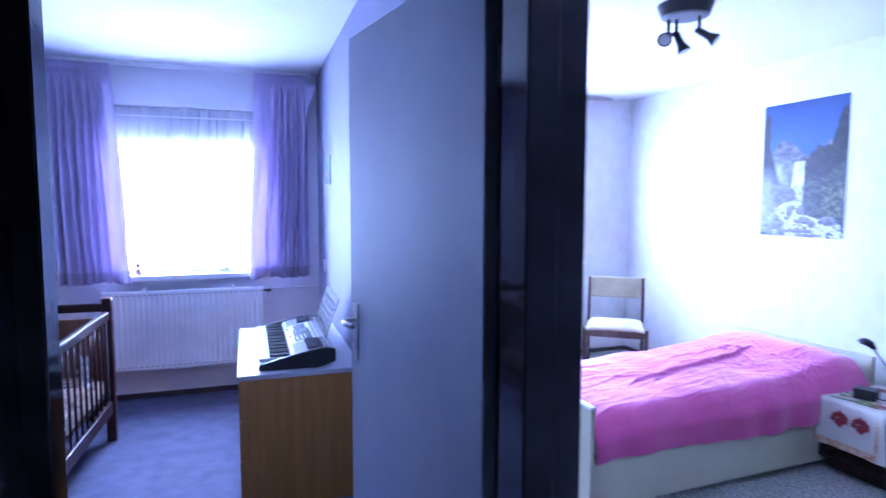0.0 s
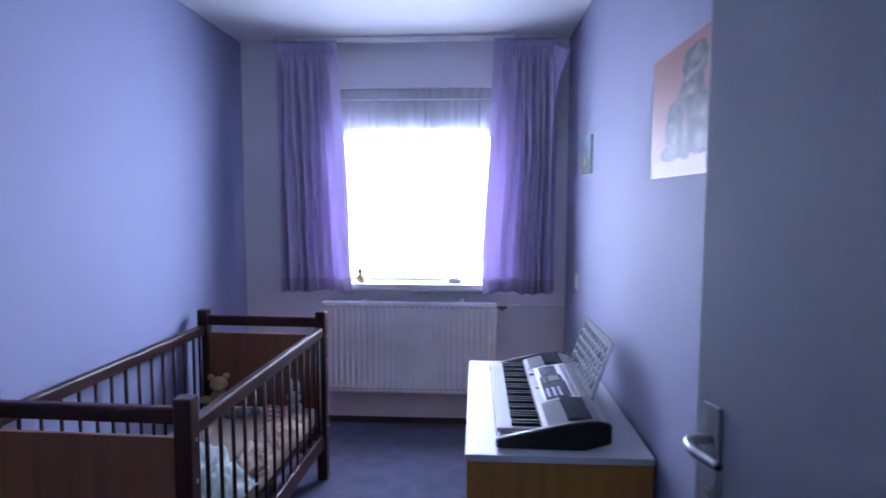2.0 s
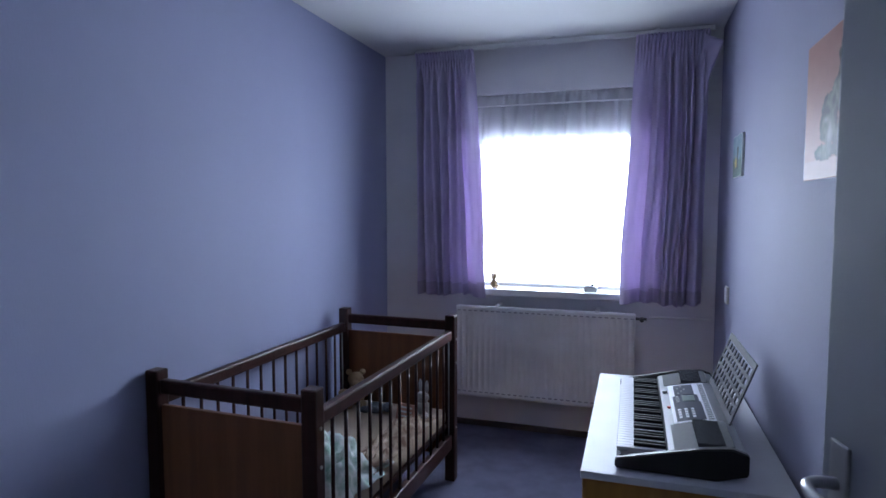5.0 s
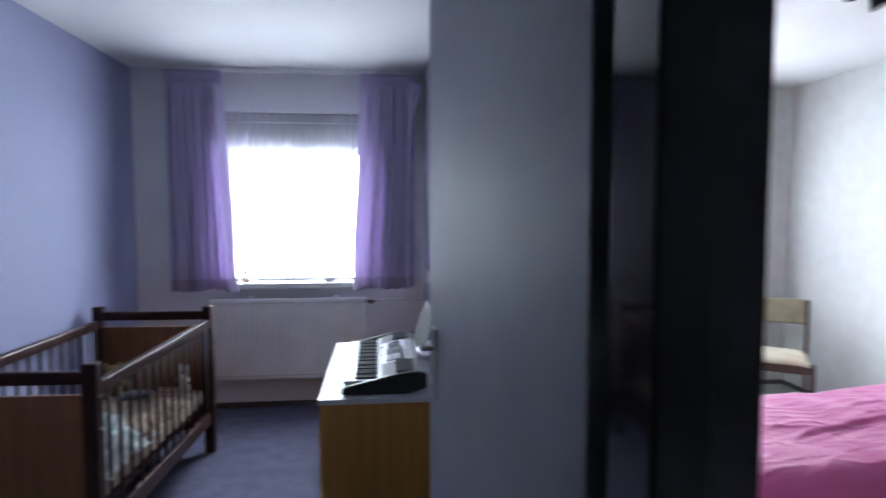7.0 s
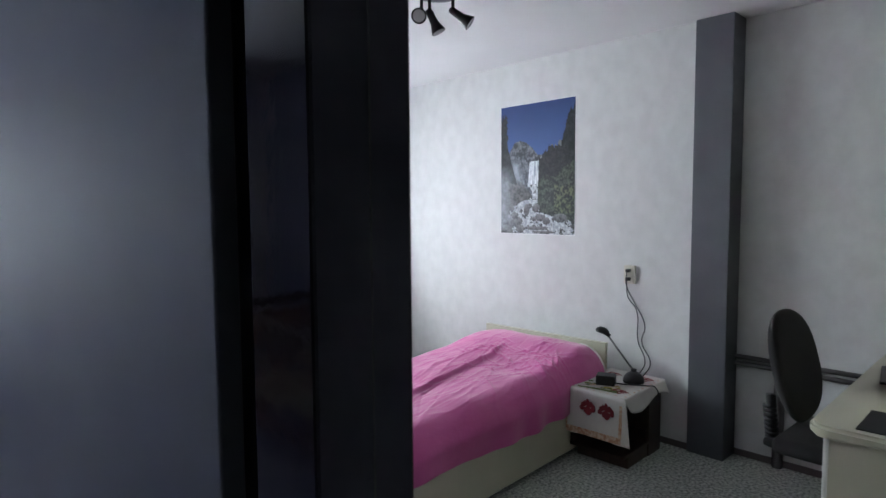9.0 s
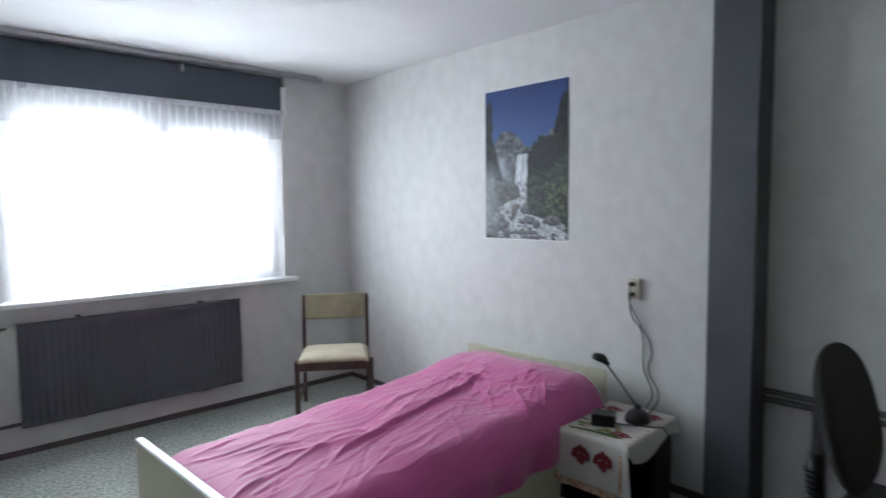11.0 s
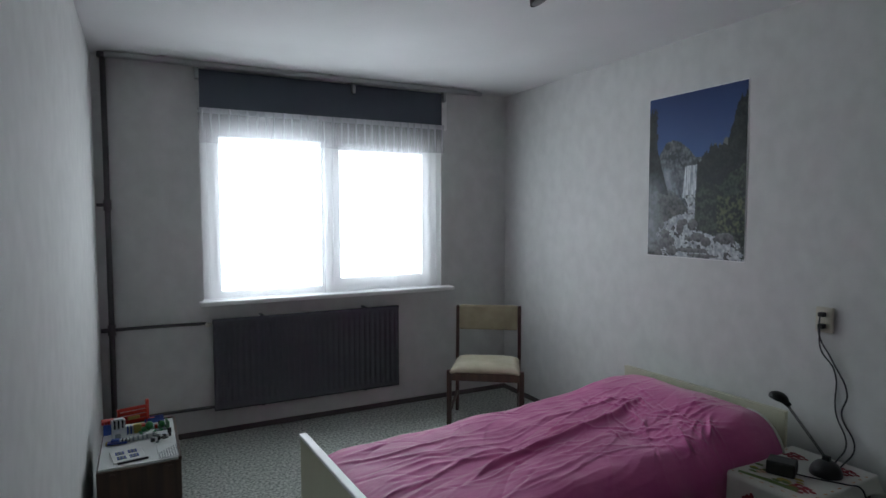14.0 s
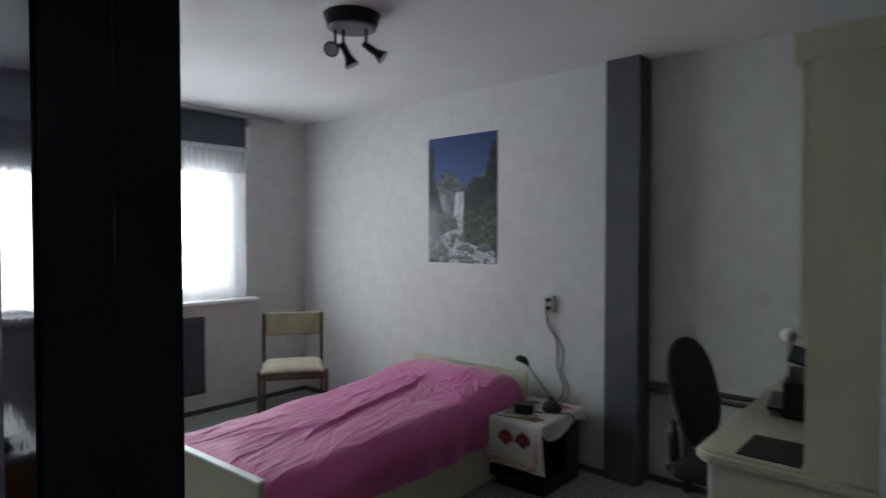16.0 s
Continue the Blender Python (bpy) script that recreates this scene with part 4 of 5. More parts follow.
def cover(u, v):
    """The cover from its left hem over the bed to its right hem."""
    x = 0.035 + u * (BL - 0.115)
    s = (v - 0.5) * 1.62
    half = 0.475 + 0.012 * noise.noise(Vector((x * 4, s, 9)))
    drop_to = 0.272 + 0.012 * math.sin(x * 4.1) + 0.012 * noise.noise(Vector((x * 6, s * 2, 2)))
    if abs(s) <= half:
        y = s
        return (x, y, duvet_height(x, y) - 0.05 * max(0, (abs(s) - half + 0.10) / 0.10) ** 2)
    over = (abs(s) - half) / (0.81 - half)
    top = duvet_height(x, math.copysign(half, s)) - 0.05
    fold = 0.012 * math.sin(x * 17 + 2 * math.sin(x * 5)) * over
    y = half + 0.045 * math.sin(min(1, over * 2.2) * math.pi / 2) + fold
    z = top + (drop_to - top) * over
    return (x, math.copysign(y, s), z)


dv = part("duvet", sheet(380, 250, cover), M["duvet"], None, smooth=True)
dv.matrix_world = BED
thicken(dv, 0.006)
hem = part("hem", tube([cover(1.0, 0.10 + 0.19 * k / 20) for k in range(21)], 0.007, 8), M["linen"], dv, "white piped hem", True)
tagged(dv, "magenta cotton duvet cover spread over the bed, lightly creased", "duvet")


def side_table(at, turn):
    root = thing("nightstand", at, "dark brown wooden nightstand beside the bed", "nightstand", turn)
    w, d, h = 0.50, 0.365, 0.425
    part("top", box((0, -d, h - 0.022), (w, 0, h), 0.003), M["nightstand"], root)
    for y in (-d + 0.012, -0.030):
        part("side_panel", box((w - 0.17, y, 0.0), (w - 0.01, y + 0.018, h - 0.022), 0.002), M["nightstand"], root)
    part("side_panel", box((0.02, -0.030, 0.09), (w - 0.17, -0.012, h - 0.022), 0.002), M["nightstand"], root)
    part("shelf", box((0.015, -d + 0.012, 0.075), (w - 0.01, -0.012, 0.093), 0.002), M["nightstand"], root)
    part("plinth", box((0.085, -d + 0.02, 0.0), (w - 0.02, -0.02, 0.075), 0.002), M["nightstand"], root)
    part("back_panel", box((w - 0.012, -d + 0.030, 0.09), (w, -0.030, h - 0.022)), M["nightstand"], root)
    return root


NS = pose(4.200, 2.835, 0, 0, 0, 2)
NW, ND, NH = 0.50, 0.365, 0.425
side_table((4.200, 2.835, 0), 2)


def tablecloth():
    """Linen cloth over the nightstand: hangs deep in front, short at the sides."""
    def f(u, v):
        # u: from the front hem to the back, v: across
        y = -ND - 0.075 + v * (ND + 0.105)
        s = u * (0.262 + NW + 0.035)
        side = 0.0
        if y < -ND:
            side = (-ND - y)
        if y > 0:
            side = y
        wave = 0.006 * math.sin(v * 15 + u * 3)
        if s < 0.262:
            z = NH + 0.004 - (0.262 - s)
            x = -0.008 - 0.010 * math.sin(v * 9) * (0.262 - s) / 0.262
            yy = max(-ND - 0.012, min(0.012, y)) - (0.030 * (0.262 - s) / 0.262 if y < -ND else 0)
            return (x - side * 0.2, yy + wave * 0.3, z + 0.002 * math.sin(v * 20) - side * 0.05)
        x = min(s - 0.262, NW + 0.02)
        if side:
            k = min(1.0, side / 0.07)
            return (x + wave, (-ND - 0.006 - 0.022 * k - wave) if y < 0 else 0.008 + 0.004 * k, NH + 0.004 - side * (0.9 + 0.35 * math.sin(x * 13)))
        return (x, y, NH + 0.004 + 0.0015 * math.sin(x * 30) * math.sin(v * 22))
    ob = part("tablecloth", sheet(60, 46, f), M["linen"], None, smooth=True)
    ob.matrix_world = NS
    thicken(ob, 0.0015)
    tagged(ob, "white linen tablecloth with red flower print over the nightstand", "tablecloth")

    def print_on(points, material, where):
        bm = flat(points, *where)
        part("print", bm, material, ob)
    front = ("x", -0.024)
    for cy in (-0.150, -0.265):
        for k in range(7):
            a = math.pi * (k + 0.0) / 6
            print_on(blob(cy + 0.036 * math.cos(a), 0.340 + 0.030 * math.sin(a) - 0.006, 0.014, 0.017, 9, 0.25, k), M["red_print"], front)
        print_on(blob(cy, 0.323, 0.026, 0.026, 12, 0.25, 3), M["red_print"], ("x", -0.0244))
        print_on(blob(cy, 0.375, 0.009, 0.014, 9, 0.2, 5), M["red_print"], ("x", -0.0244))
    print_on([(-ND + 0.01, 0.173), (0.0, 0.173), (0.0, 0.211), (-ND + 0.01, 0.211)], M["rust_print"], ("x", -0.0236))
    print_on([(-0.018, 0.211), (0.0, 0.211), (0.0, 0.408), (-0.018, 0.408)], M["rust_print"], ("x", -0.0232))
    print_on([(-ND + 0.006, 0.211), (-ND + 0.026, 0.211), (-ND + 0.02, 0.393), (-ND + 0.004, 0.393)], M["rust_print"], ("x", -0.0232))
    top = ("z", NH + 0.0075)
    for cx, cy, seed in ((0.40, -0.085, 1), (0.42, -0.285, 2), (0.10, -0.28, 3)):
        for k in range(9):
            a = 2 * math.pi * k / 9
            r = 1.0 if k % 2 else 0.72
            print_on(blob(cx + 0.034 * r * math.cos(a), cy + 0.042 * r * math.sin(a), 0.012, 0.014, 9, 0.35, k + seed), M["red_print"], top)
        print_on(blob(cx, cy, 0.014, 0.018, 12, 0.35, seed), M["red_print"], ("z", NH + 0.0078))
    for y in (-0.015, -ND + 0.012):
        for k in range(9):
            print_on(blob(0.03 + k * 0.052, y, 0.012, 0.006, 8, 0.3, k), M["rust_print"], ("z", NH + 0.0072))
    for k in range(7):
        print_on(blob(0.018, -0.03 - k * 0.045, 0.005, 0.011, 8, 0.3, k), M["rust_print"], ("z", NH + 0.0072))
    for k in range(12):
        print_on(blob(0.125 + 0.045 * math.sin(k * 2.4), -0.16 + 0.10 * math.cos(k * 1.7), 0.012, 0.020, 9, 0.4, k), M["green_print"] if k % 3 else M["yellow_print"], ("z", NH + 0.0080 + 0.0002 * k))
    print_on([(0.025, -0.055), (0.045, -0.045), (0.075, -0.16), (0.085, -0.27), (0.055, -0.30), (0.045, -0.17)], M["green_print"], top)
    print_on(blob(0.115, -0.20, 0.022, 0.03, 12, 0.2, 8), M["yellow_print"], top)
    print_on(blob(0.12, -0.10, 0.028, 0.02, 12, 0.3, 9), M["rust_print"], top)
    print_on(blob(0.09, -0.25, 0.014, 0.02, 12, 0.3, 10), M["yellow_print"], top)


tablecloth()


def on_table(ob, x, y, z=0.0, turn=0):
    ob.matrix_world = NS @ pose(x, y, NH + 0.008 + z, 0, 0, turn)
    return ob


lamp = thing("desk_lamp", (0, 0, 0), "small black desk lamp with a round base and slanted arm", "lamp")
on_table(lamp, 0.325, -0.255)
bm = bmesh.new()
add_ball(bm, (0, 0, 0.005), 0.062, (1, 1, 0.95), 24, 16)
bmesh.ops.bisect_plane(bm, geom=list(bm.verts) + list(bm.edges) + list(bm.faces), plane_co=(0, 0, 0), plane_no=(0, 0, -1), clear_outer=True)
bmesh.ops.holes_fill(bm, edges=bm.edges)
part("base", bm, M["black"], lamp, smooth=True)
part("pivot", box((-0.012, -0.014, 0.05), (0.012, 0.014, 0.080), 0.004), M["black"], lamp)
LA = Vector((-0.055, 0.180, 0.290))
for o in (-0.0055, 0.0055):
    part("arm", rod((o, 0.004, 0.070), (LA.x + o, LA.y - 0.03, LA.z - 0.012), 0.0024), M["pipe_grey"], lamp, smooth=True)
bm = bmesh.new()
add_ball(bm, (0, 0, 0), 0.036, (1, 1.15, 0.75), 20, 12)
bmesh.ops.bisect_plane(bm, geom=list(bm.verts) + list(bm.edges) + list(bm.faces), plane_co=(0, 0, -0.006), plane_no=(0, 0, -1), clear_outer=True)
hd = part("shade", bm, M["black"], lamp, smooth=True)
hd.matrix_local = Matrix.Translation(LA) @ pose(0, 0, 0, 15, 0, 15)
part("neck", rod((LA.x, LA.y - 0.05, LA.z - 0.022), (LA.x, LA.y - 0.02, LA.z - 0.004), 0.011, 0.016), M["black"], lamp, smooth=True)

ad = thing("power_adapter", (0, 0, 0), "black plug-in power adapter box", "adapter")
on_table(ad, 0.175, -0.155, 0, 22)
part("body", box((-0.045, -0.054, 0), (0.045, 0.054, 0.058), 0.006), M["black"], ad)
part("rib", box((-0.034, -0.0555, 0.018), (0.034, -0.0535, 0.042)), M["mat"], ad)


def cord(name, label, pts, r=0.0035):
    return tagged(part(name, tube(pts, r, 8), M["cable"], None, smooth=True), label, "cable")


wall_x = BX1 - 0.012
cord("power_cable", "dark power cable hanging from the socket to the lamp", [(wall_x - 0.03, 2.775, 1.065), (wall_x - 0.012, 2.785, 0.97), (wall_x, 2.730, 0.86), (wall_x, 2.660, 0.72), (wall_x, 2.680, 0.62), (wall_x - 0.02, 2.610, 0.50), (4.67, 2.60, 0.440), (4.58, 2.585, 0.438)])
cord("power_cable", "dark power cable hanging from the socket to the adapter", [(wall_x - 0.03, 2.775, 1.015), (wall_x - 0.010, 2.775, 0.90), (wall_x, 2.720, 0.82), (wall_x, 2.705, 0.62), (wall_x - 0.02, 2.645, 0.50), (4.67, 2.63, 0.440)])
cord("adapter_cable", "short black cable from the adapter across the cloth", [(4.39, 2.65, 0.446), (4.43, 2.60, 0.439), (4.47, 2.53, 0.439), (4.50, 2.48, 0.439), (4.53, 2.455, 0.432), (4.54, 2.43, 0.37)])

so = thing("wall_socket", (BX1, 2.770, 0.985), "cream double wall socket with two black plugs", "socket")
part("plate", box((-0.020, -0.038, 0), (0, 0.038, 0.118), 0.004), M["socket"], so)
for z in (0.032, 0.086):
    part("outlet", rod((-0.0195, 0, z), (-0.0225, 0, z), 0.022), M["socket"], so)
    part("plug", box((-0.050, -0.013, z - 0.011), (-0.018, 0.013, z + 0.011), 0.005), M["black"], so)


def dining_chair(at, turn):
    """Upholstered teak chair; faces -y in its own frame, back at y=0."""
    root = thing("dining_chair", at, "teak dining chair with beige padded seat and backrest", "chair", turn)
    w, d, sh, h = 0.515, 0.44, 0.415, 0.825
    for x in (0, w - 0.034):
        bm = bmesh.new()
        prof = [(-0.05, 0), (-0.016, 0), (0.0, sh), (0.030, h), (0.004, h), (-0.034, sh)]
        a = [bm.verts.new((x, y, z)) for y, z in prof]
        b = [bm.verts.new((x + 0.026, y, z)) for y, z in prof]
        bm.faces.new(a)
        bm.faces.new(list(reversed(b)))
        for i in range(6):
            j = (i + 1) % 6
            bm.faces.new((a[j], a[i], b[i], b[j]))
        bmesh.ops.recalc_face_normals(bm, faces=bm.faces)
        bmesh.ops.bevel(bm, geom=list(bm.edges), offset=0.004, segments=2, affect="EDGES")
        part("back_leg", bm, M["teak"], root)
        fx = x - 0.018 if x == 0 else x + 0.018
        part("front_leg", box((fx, -d - 0.01, 0), (fx + 0.034, -d + 0.026, sh + 0.012), 0.005), M["teak"], root)
        part("side_rail", box((x + 0.004, -d + 0.02, sh - 0.062), (x + 0.026, -0.03, sh - 0.002), 0.004), M["teak"], root)
        part("stretcher", box((x + 0.006, -d + 0.02, 0.135), (x + 0.022, -0.03, 0.165), 0.003), M["teak"], root)
    part("front_rail", box((0.012, -d - 0.004, sh - 0.066), (w - 0.02, -d + 0.016, sh - 0.006), 0.004), M["teak"], root)
    part("back_rail", box((0.024, -0.030, sh - 0.062), (w - 0.032, -0.010, sh - 0.002), 0.004), M["teak"], root)
    bm = bmesh.new()

    def f(u, v):
        a, b = u * 2 - 1, v * 2 - 1
        flare = 1 + 0.05 * (1 - v)
        e = (1 - abs(a) ** 6) * (1 - abs(b) ** 6)
        return (w / 2 - 0.004 + a * (w / 2 - 0.020) * flare, -d - 0.016 + v * (d - 0.012), sh + 0.004 + 0.044 * e ** 0.6 - 0.006 * (1 - a * a) * (1 - b * b))
    thicken(part("seat", sheet(24, 24, f), M["seat"], root, "beige fabric seat cushion", True), 0.02)
    bm = box((0.026, -0.022, h - 0.188), (w - 0.034, 0.022, h + 0.004), 0.016, 4)
    for vv in bm.verts:
        t = (vv.co.x - w / 2) / (w / 2)
        vv.co.y += 0.024 * (1 - t * t) + (vv.co.z - (h - 0.175)) * 0.06
    part("backrest", bm, M["back_fabric"], root, "olive-beige padded backrest with a worn patch", True)
    pt = part("worn_patch", flat(blob(w * 0.56, h - 0.07, 0.016, 0.045, 14, 0.25, 2), "y", 0), M["seat"], root, "pale worn patch")
    pt.location = (0, -0.0045, 0)
    return root


dining_chair((4.158, 5.195, 0), -35)


# toy table in the corner
tb = thing("toy_box", (1.772, 4.03, 0), "low brown wooden box with a white top holding toys", "box")
part("body", box((0, 0, 0), (0.335, 0.60, 0.430), 0.003), M["box_brown"], tb)
part("top", box((0.006, 0.012, 0.430), (0.326, 0.590, 0.440), 0.002), M["toy_white"], tb, "white top")
part("lip", box((0.324, 0.0, 0.428), (0.337, 0.60, 0.446), 0.002), M["box_brown"], tb)
part("lip", box((0.0, 0.588, 0.428), (0.324, 0.602, 0.446), 0.002), M["box_brown"], tb)
for x in (0.06, 0.29):
    part("screw_cover", rod((x, 0.001, 0.405), (x, -0.003, 0.405), 0.011), M["teak"], tb)
TZ = 0.441


def toy(name, label, x, y, turn, pieces):
    """A toy of a few moulded pieces; each (part, lo, hi, colour)."""
    root = thing(name, (1.772 + x, 4.03 + y, TZ), label, "toy", turn)
    for nm, lo, hi, mat in pieces:
        part(nm, box(lo, hi, 0.0025), M[mat], root)
    return root


def striped(name, lo, hi, n, axis, first, second):
    """Thin bricks stacked along one axis, in two turns of colour."""
    got = []
    for i in range(n):
        a, b = list(lo), list(hi)
        step = (hi[axis] - lo[axis]) / n
        a[axis], b[axis] = lo[axis] + i * step, lo[axis] + (i + 1) * step - 0.0006
        got.append((name, tuple(a), tuple(b), second if i % 2 else first))
    return got


toy("toy_bench", "red plastic toy fence with a yellow label", 0.142, 0.50, 14, [("slat", (-0.068, 0, 0.030 + i * 0.022), (0.062, 0.008, 0.048 + i * 0.022), "toy_red") for i in range(4)]
    + [("post", (-0.076, -0.004, 0), (-0.064, 0.012, 0.112), "toy_red"), ("post", (0.056, -0.004, 0), (0.072, 0.012, 0.140), "toy_red"), ("foot_rail", (-0.064, -0.020, 0.0), (0.070, 0.012, 0.016), "toy_red"), ("label_plate", (-0.030, -0.006, 0.050), (0.026, 0.0, 0.068), "toy_yellow")])
toy("toy_house", "small white toy tower of bricks with a striped top", 0.075, 0.385, 8, [("wall", (-0.028, -0.025, 0), (0.028, 0.025, 0.052), "toy_white"), ("door", (-0.018, -0.0265, 0.0), (0.006, -0.0245, 0.030), "toy_grey")]
    + striped("brick", (-0.030, -0.020, 0.052), (0.030, 0.020, 0.092), 7, 0, "toy_white", "black") + [("top_piece", (-0.020, -0.012, 0.092), (0.020, 0.012, 0.100), "toy_white")])
toy("toy_block", "red and blue toy building bricks stacked beside the wall", 0.030, 0.47, 5, [("brick", (-0.025, -0.02, 0), (0.010, 0.02, 0.055), "toy_blue"), ("brick", (0.010, -0.02, 0), (0.027, 0.02, 0.055), "toy_yellow")] + striped("roof_brick", (-0.032, -0.024, 0.055), (0.032, 0.022, 0.072), 5, 0, "toy_red", "toy_red"))
toy("toy_tree", "green toy plate with round green bushes", 0.235, 0.43, 10, striped("base", (-0.075, -0.035, 0), (0.065, 0.035, 0.008), 9, 0, "toy_green", "toy_grey") + [("flower", (0.0, -0.01, 0.008), (0.012, 0.01, 0.026), "toy_red"), ("fence", (0.058, -0.034, 0.008), (0.064, 0.034, 0.040), "toy_green"), ("flower", (-0.06, 0.015, 0.008), (-0.048, 0.03, 0.020), "toy_yellow")])
for i, (x, y, r) in enumerate(((0.210, 0.425, 0.020), (0.268, 0.440, 0.015), (0.185, 0.405, 0.012))):
    bm = bmesh.new()
    add_ball(bm, (0, 0, r), r, (1, 1, 1.1), 10, 7)
    tagged(part("toy_bush", bm, M["toy_green"], None), "round green toy bush on the toy plate", "toy").matrix_world = pose(1.772 + x, 4.03 + y, TZ + 0.008)
toy("toy_wagon", "blue plastic toy wagon with black wheels", 0.235, 0.53, 2, [("body", (-0.045, -0.018, 0.010), (0.045, -0.014, 0.038), "toy_blue"), ("body", (-0.045, 0.014, 0.010), (0.045, 0.018, 0.038), "toy_blue"), ("bed", (-0.045, -0.014, 0.010), (0.045, 0.014, 0.016), "toy_blue"), ("load", (-0.03, -0.012, 0.016), (0.0, 0.012, 0.034), "toy_red"), ("wheel", (-0.035, -0.022, 0), (-0.017, -0.016, 0.018), "black"), ("wheel", (0.017, -0.022, 0), (0.035, -0.016, 0.018), "black")])
toy("toy_car", "blue and white toy vehicle lying by the tower", 0.075, 0.30, -6, [("chassis", (-0.045, -0.016, 0.004), (0.040, 0.016, 0.014), "toy_blue"), ("cab", (-0.03, -0.012, 0.014), (0.005, 0.012, 0.026), "toy_blue"), ("bumper", (-0.052, -0.012, 0.002), (-0.045, 0.012, 0.016), "toy_yellow")] + striped("brick", (0.008, -0.012, 0.014), (0.046, 0.012, 0.024), 5, 0, "toy_white", "black"))
toy("toy_train", "long black and white striped toy beam", 0.155, 0.32, 6, striped("brick", (-0.05, -0.008, 0), (0.06, 0.008, 0.022), 11, 0, "toy_white", "toy_grey"))
toy("toy_plane", "black and white toy aircraft", 0.262, 0.25, 35, striped("fuselage", (-0.055, -0.008, 0.012), (0.050, 0.008, 0.030), 7, 0, "black", "toy_white") + [("wing", (-0.018, -0.042, 0.022), (0.010, 0.042, 0.026), "black"), ("tail", (0.036, -0.006, 0.028), (0.052, 0.006, 0.052), "black"), ("wheel", (-0.03, -0.006, 0.0), (-0.018, 0.006, 0.014), "toy_grey")])
toy("toy_plane", "small grey and white toy vehicle", 0.215, 0.345, -20, striped("fuselage", (-0.035, -0.012, 0), (0.035, 0.012, 0.020), 6, 0, "toy_grey", "toy_white") + [("wing", (-0.01, -0.03, 0.020), (0.01, 0.03, 0.025), "toy_white")])
toy("toy_sheet", "flat white toy plate with four blue striped windows", 0.118, 0.130, 9, [("plate", (-0.066, -0.075, 0), (0.066, 0.075, 0.004), "toy_white"), ("edge", (-0.052, -0.092, 0), (0.072, -0.076, 0.007), "black")]
    + [q for i in range(2) for j in range(2) for q in striped("pane", (-0.046 + i * 0.052, -0.044 + j * 0.06, 0.004), (-0.010 + i * 0.052, -0.010 + j * 0.06, 0.006), 5, 0, "toy_blue", "toy_grey")])
toy("toy_tray", "pale ribbed toy sheet on the toy box", 0.285, 0.11, 3, [("sheet", (-0.045, -0.09, 0), (0.045, 0.09, 0.003), "toy_white")] + [("rib", (-0.042 + k * 0.011, -0.085, 0.003), (-0.038 + k * 0.011, -0.02 + 0.010 * k, 0.005), "toy_grey") for k in range(8)])
toy("toy_wall", "yellow and white striped toy wall piece", 0.145, 0.43, 6, [("wall", (-0.004, -0.010, 0), (0.030, 0.010, 0.044), "toy_yellow")] + striped("wall", (-0.042, -0.010, 0), (-0.006, 0.010, 0.040), 5, 0, "toy_white", "toy_blue"))


# ceiling spot lamp
cl = thing("ceiling_light", (3.285, 2.955, H), "dark metal ceiling lamp with three swivelling spots", "lamp")
bm = bmesh.new()
add_rod(bm, (0, 0, -0.060), (0, 0, 0), 0.118, 0.138, 40)
part("ceiling_plate", bm, M["lamp_metal"], cl)
part("plate_face", rod((0, 0, -0.065), (0, 0, -0.0595), 0.100, 0.112, 40), M["grey_paint"], cl)
SPOTS = [((-0.052, 0.062), (-0.62, -0.52, -0.40)), ((-0.020, 0.040), (0.30, -0.30, -0.90)), ((0.045, -0.052), (0.52, -0.56, -0.55))]
for (sx, sy), dr in SPOTS:
    dr = Vector(dr).normalized()
    piv = Vector((sx, sy, -0.142))
    sp = part("spot", rod((sx, sy, -0.060), (sx, sy, -0.142), 0.008), M["lamp_metal"], cl, smooth=True)
    part("joint", rod(piv - Vector((0.018, 0, 0)), piv + Vector((0.018, 0, 0)), 0.012), M["lamp_metal"], sp, smooth=True)
    bm = bmesh.new()
    add_rod(bm, piv - dr * 0.015, piv + dr * 0.055, 0.016, 0.020, 20)
    add_rod(bm, piv + dr * 0.055, piv + dr * 0.100, 0.020, 0.036, 20)
    part("spot_head", bm, M["lamp_metal"], sp)
    part("bulb", rod(piv + dr * 0.0985, piv + dr * 0.103, 0.031, 0.026, 20), M["bulb_glass"], sp, "frosted bulb face")


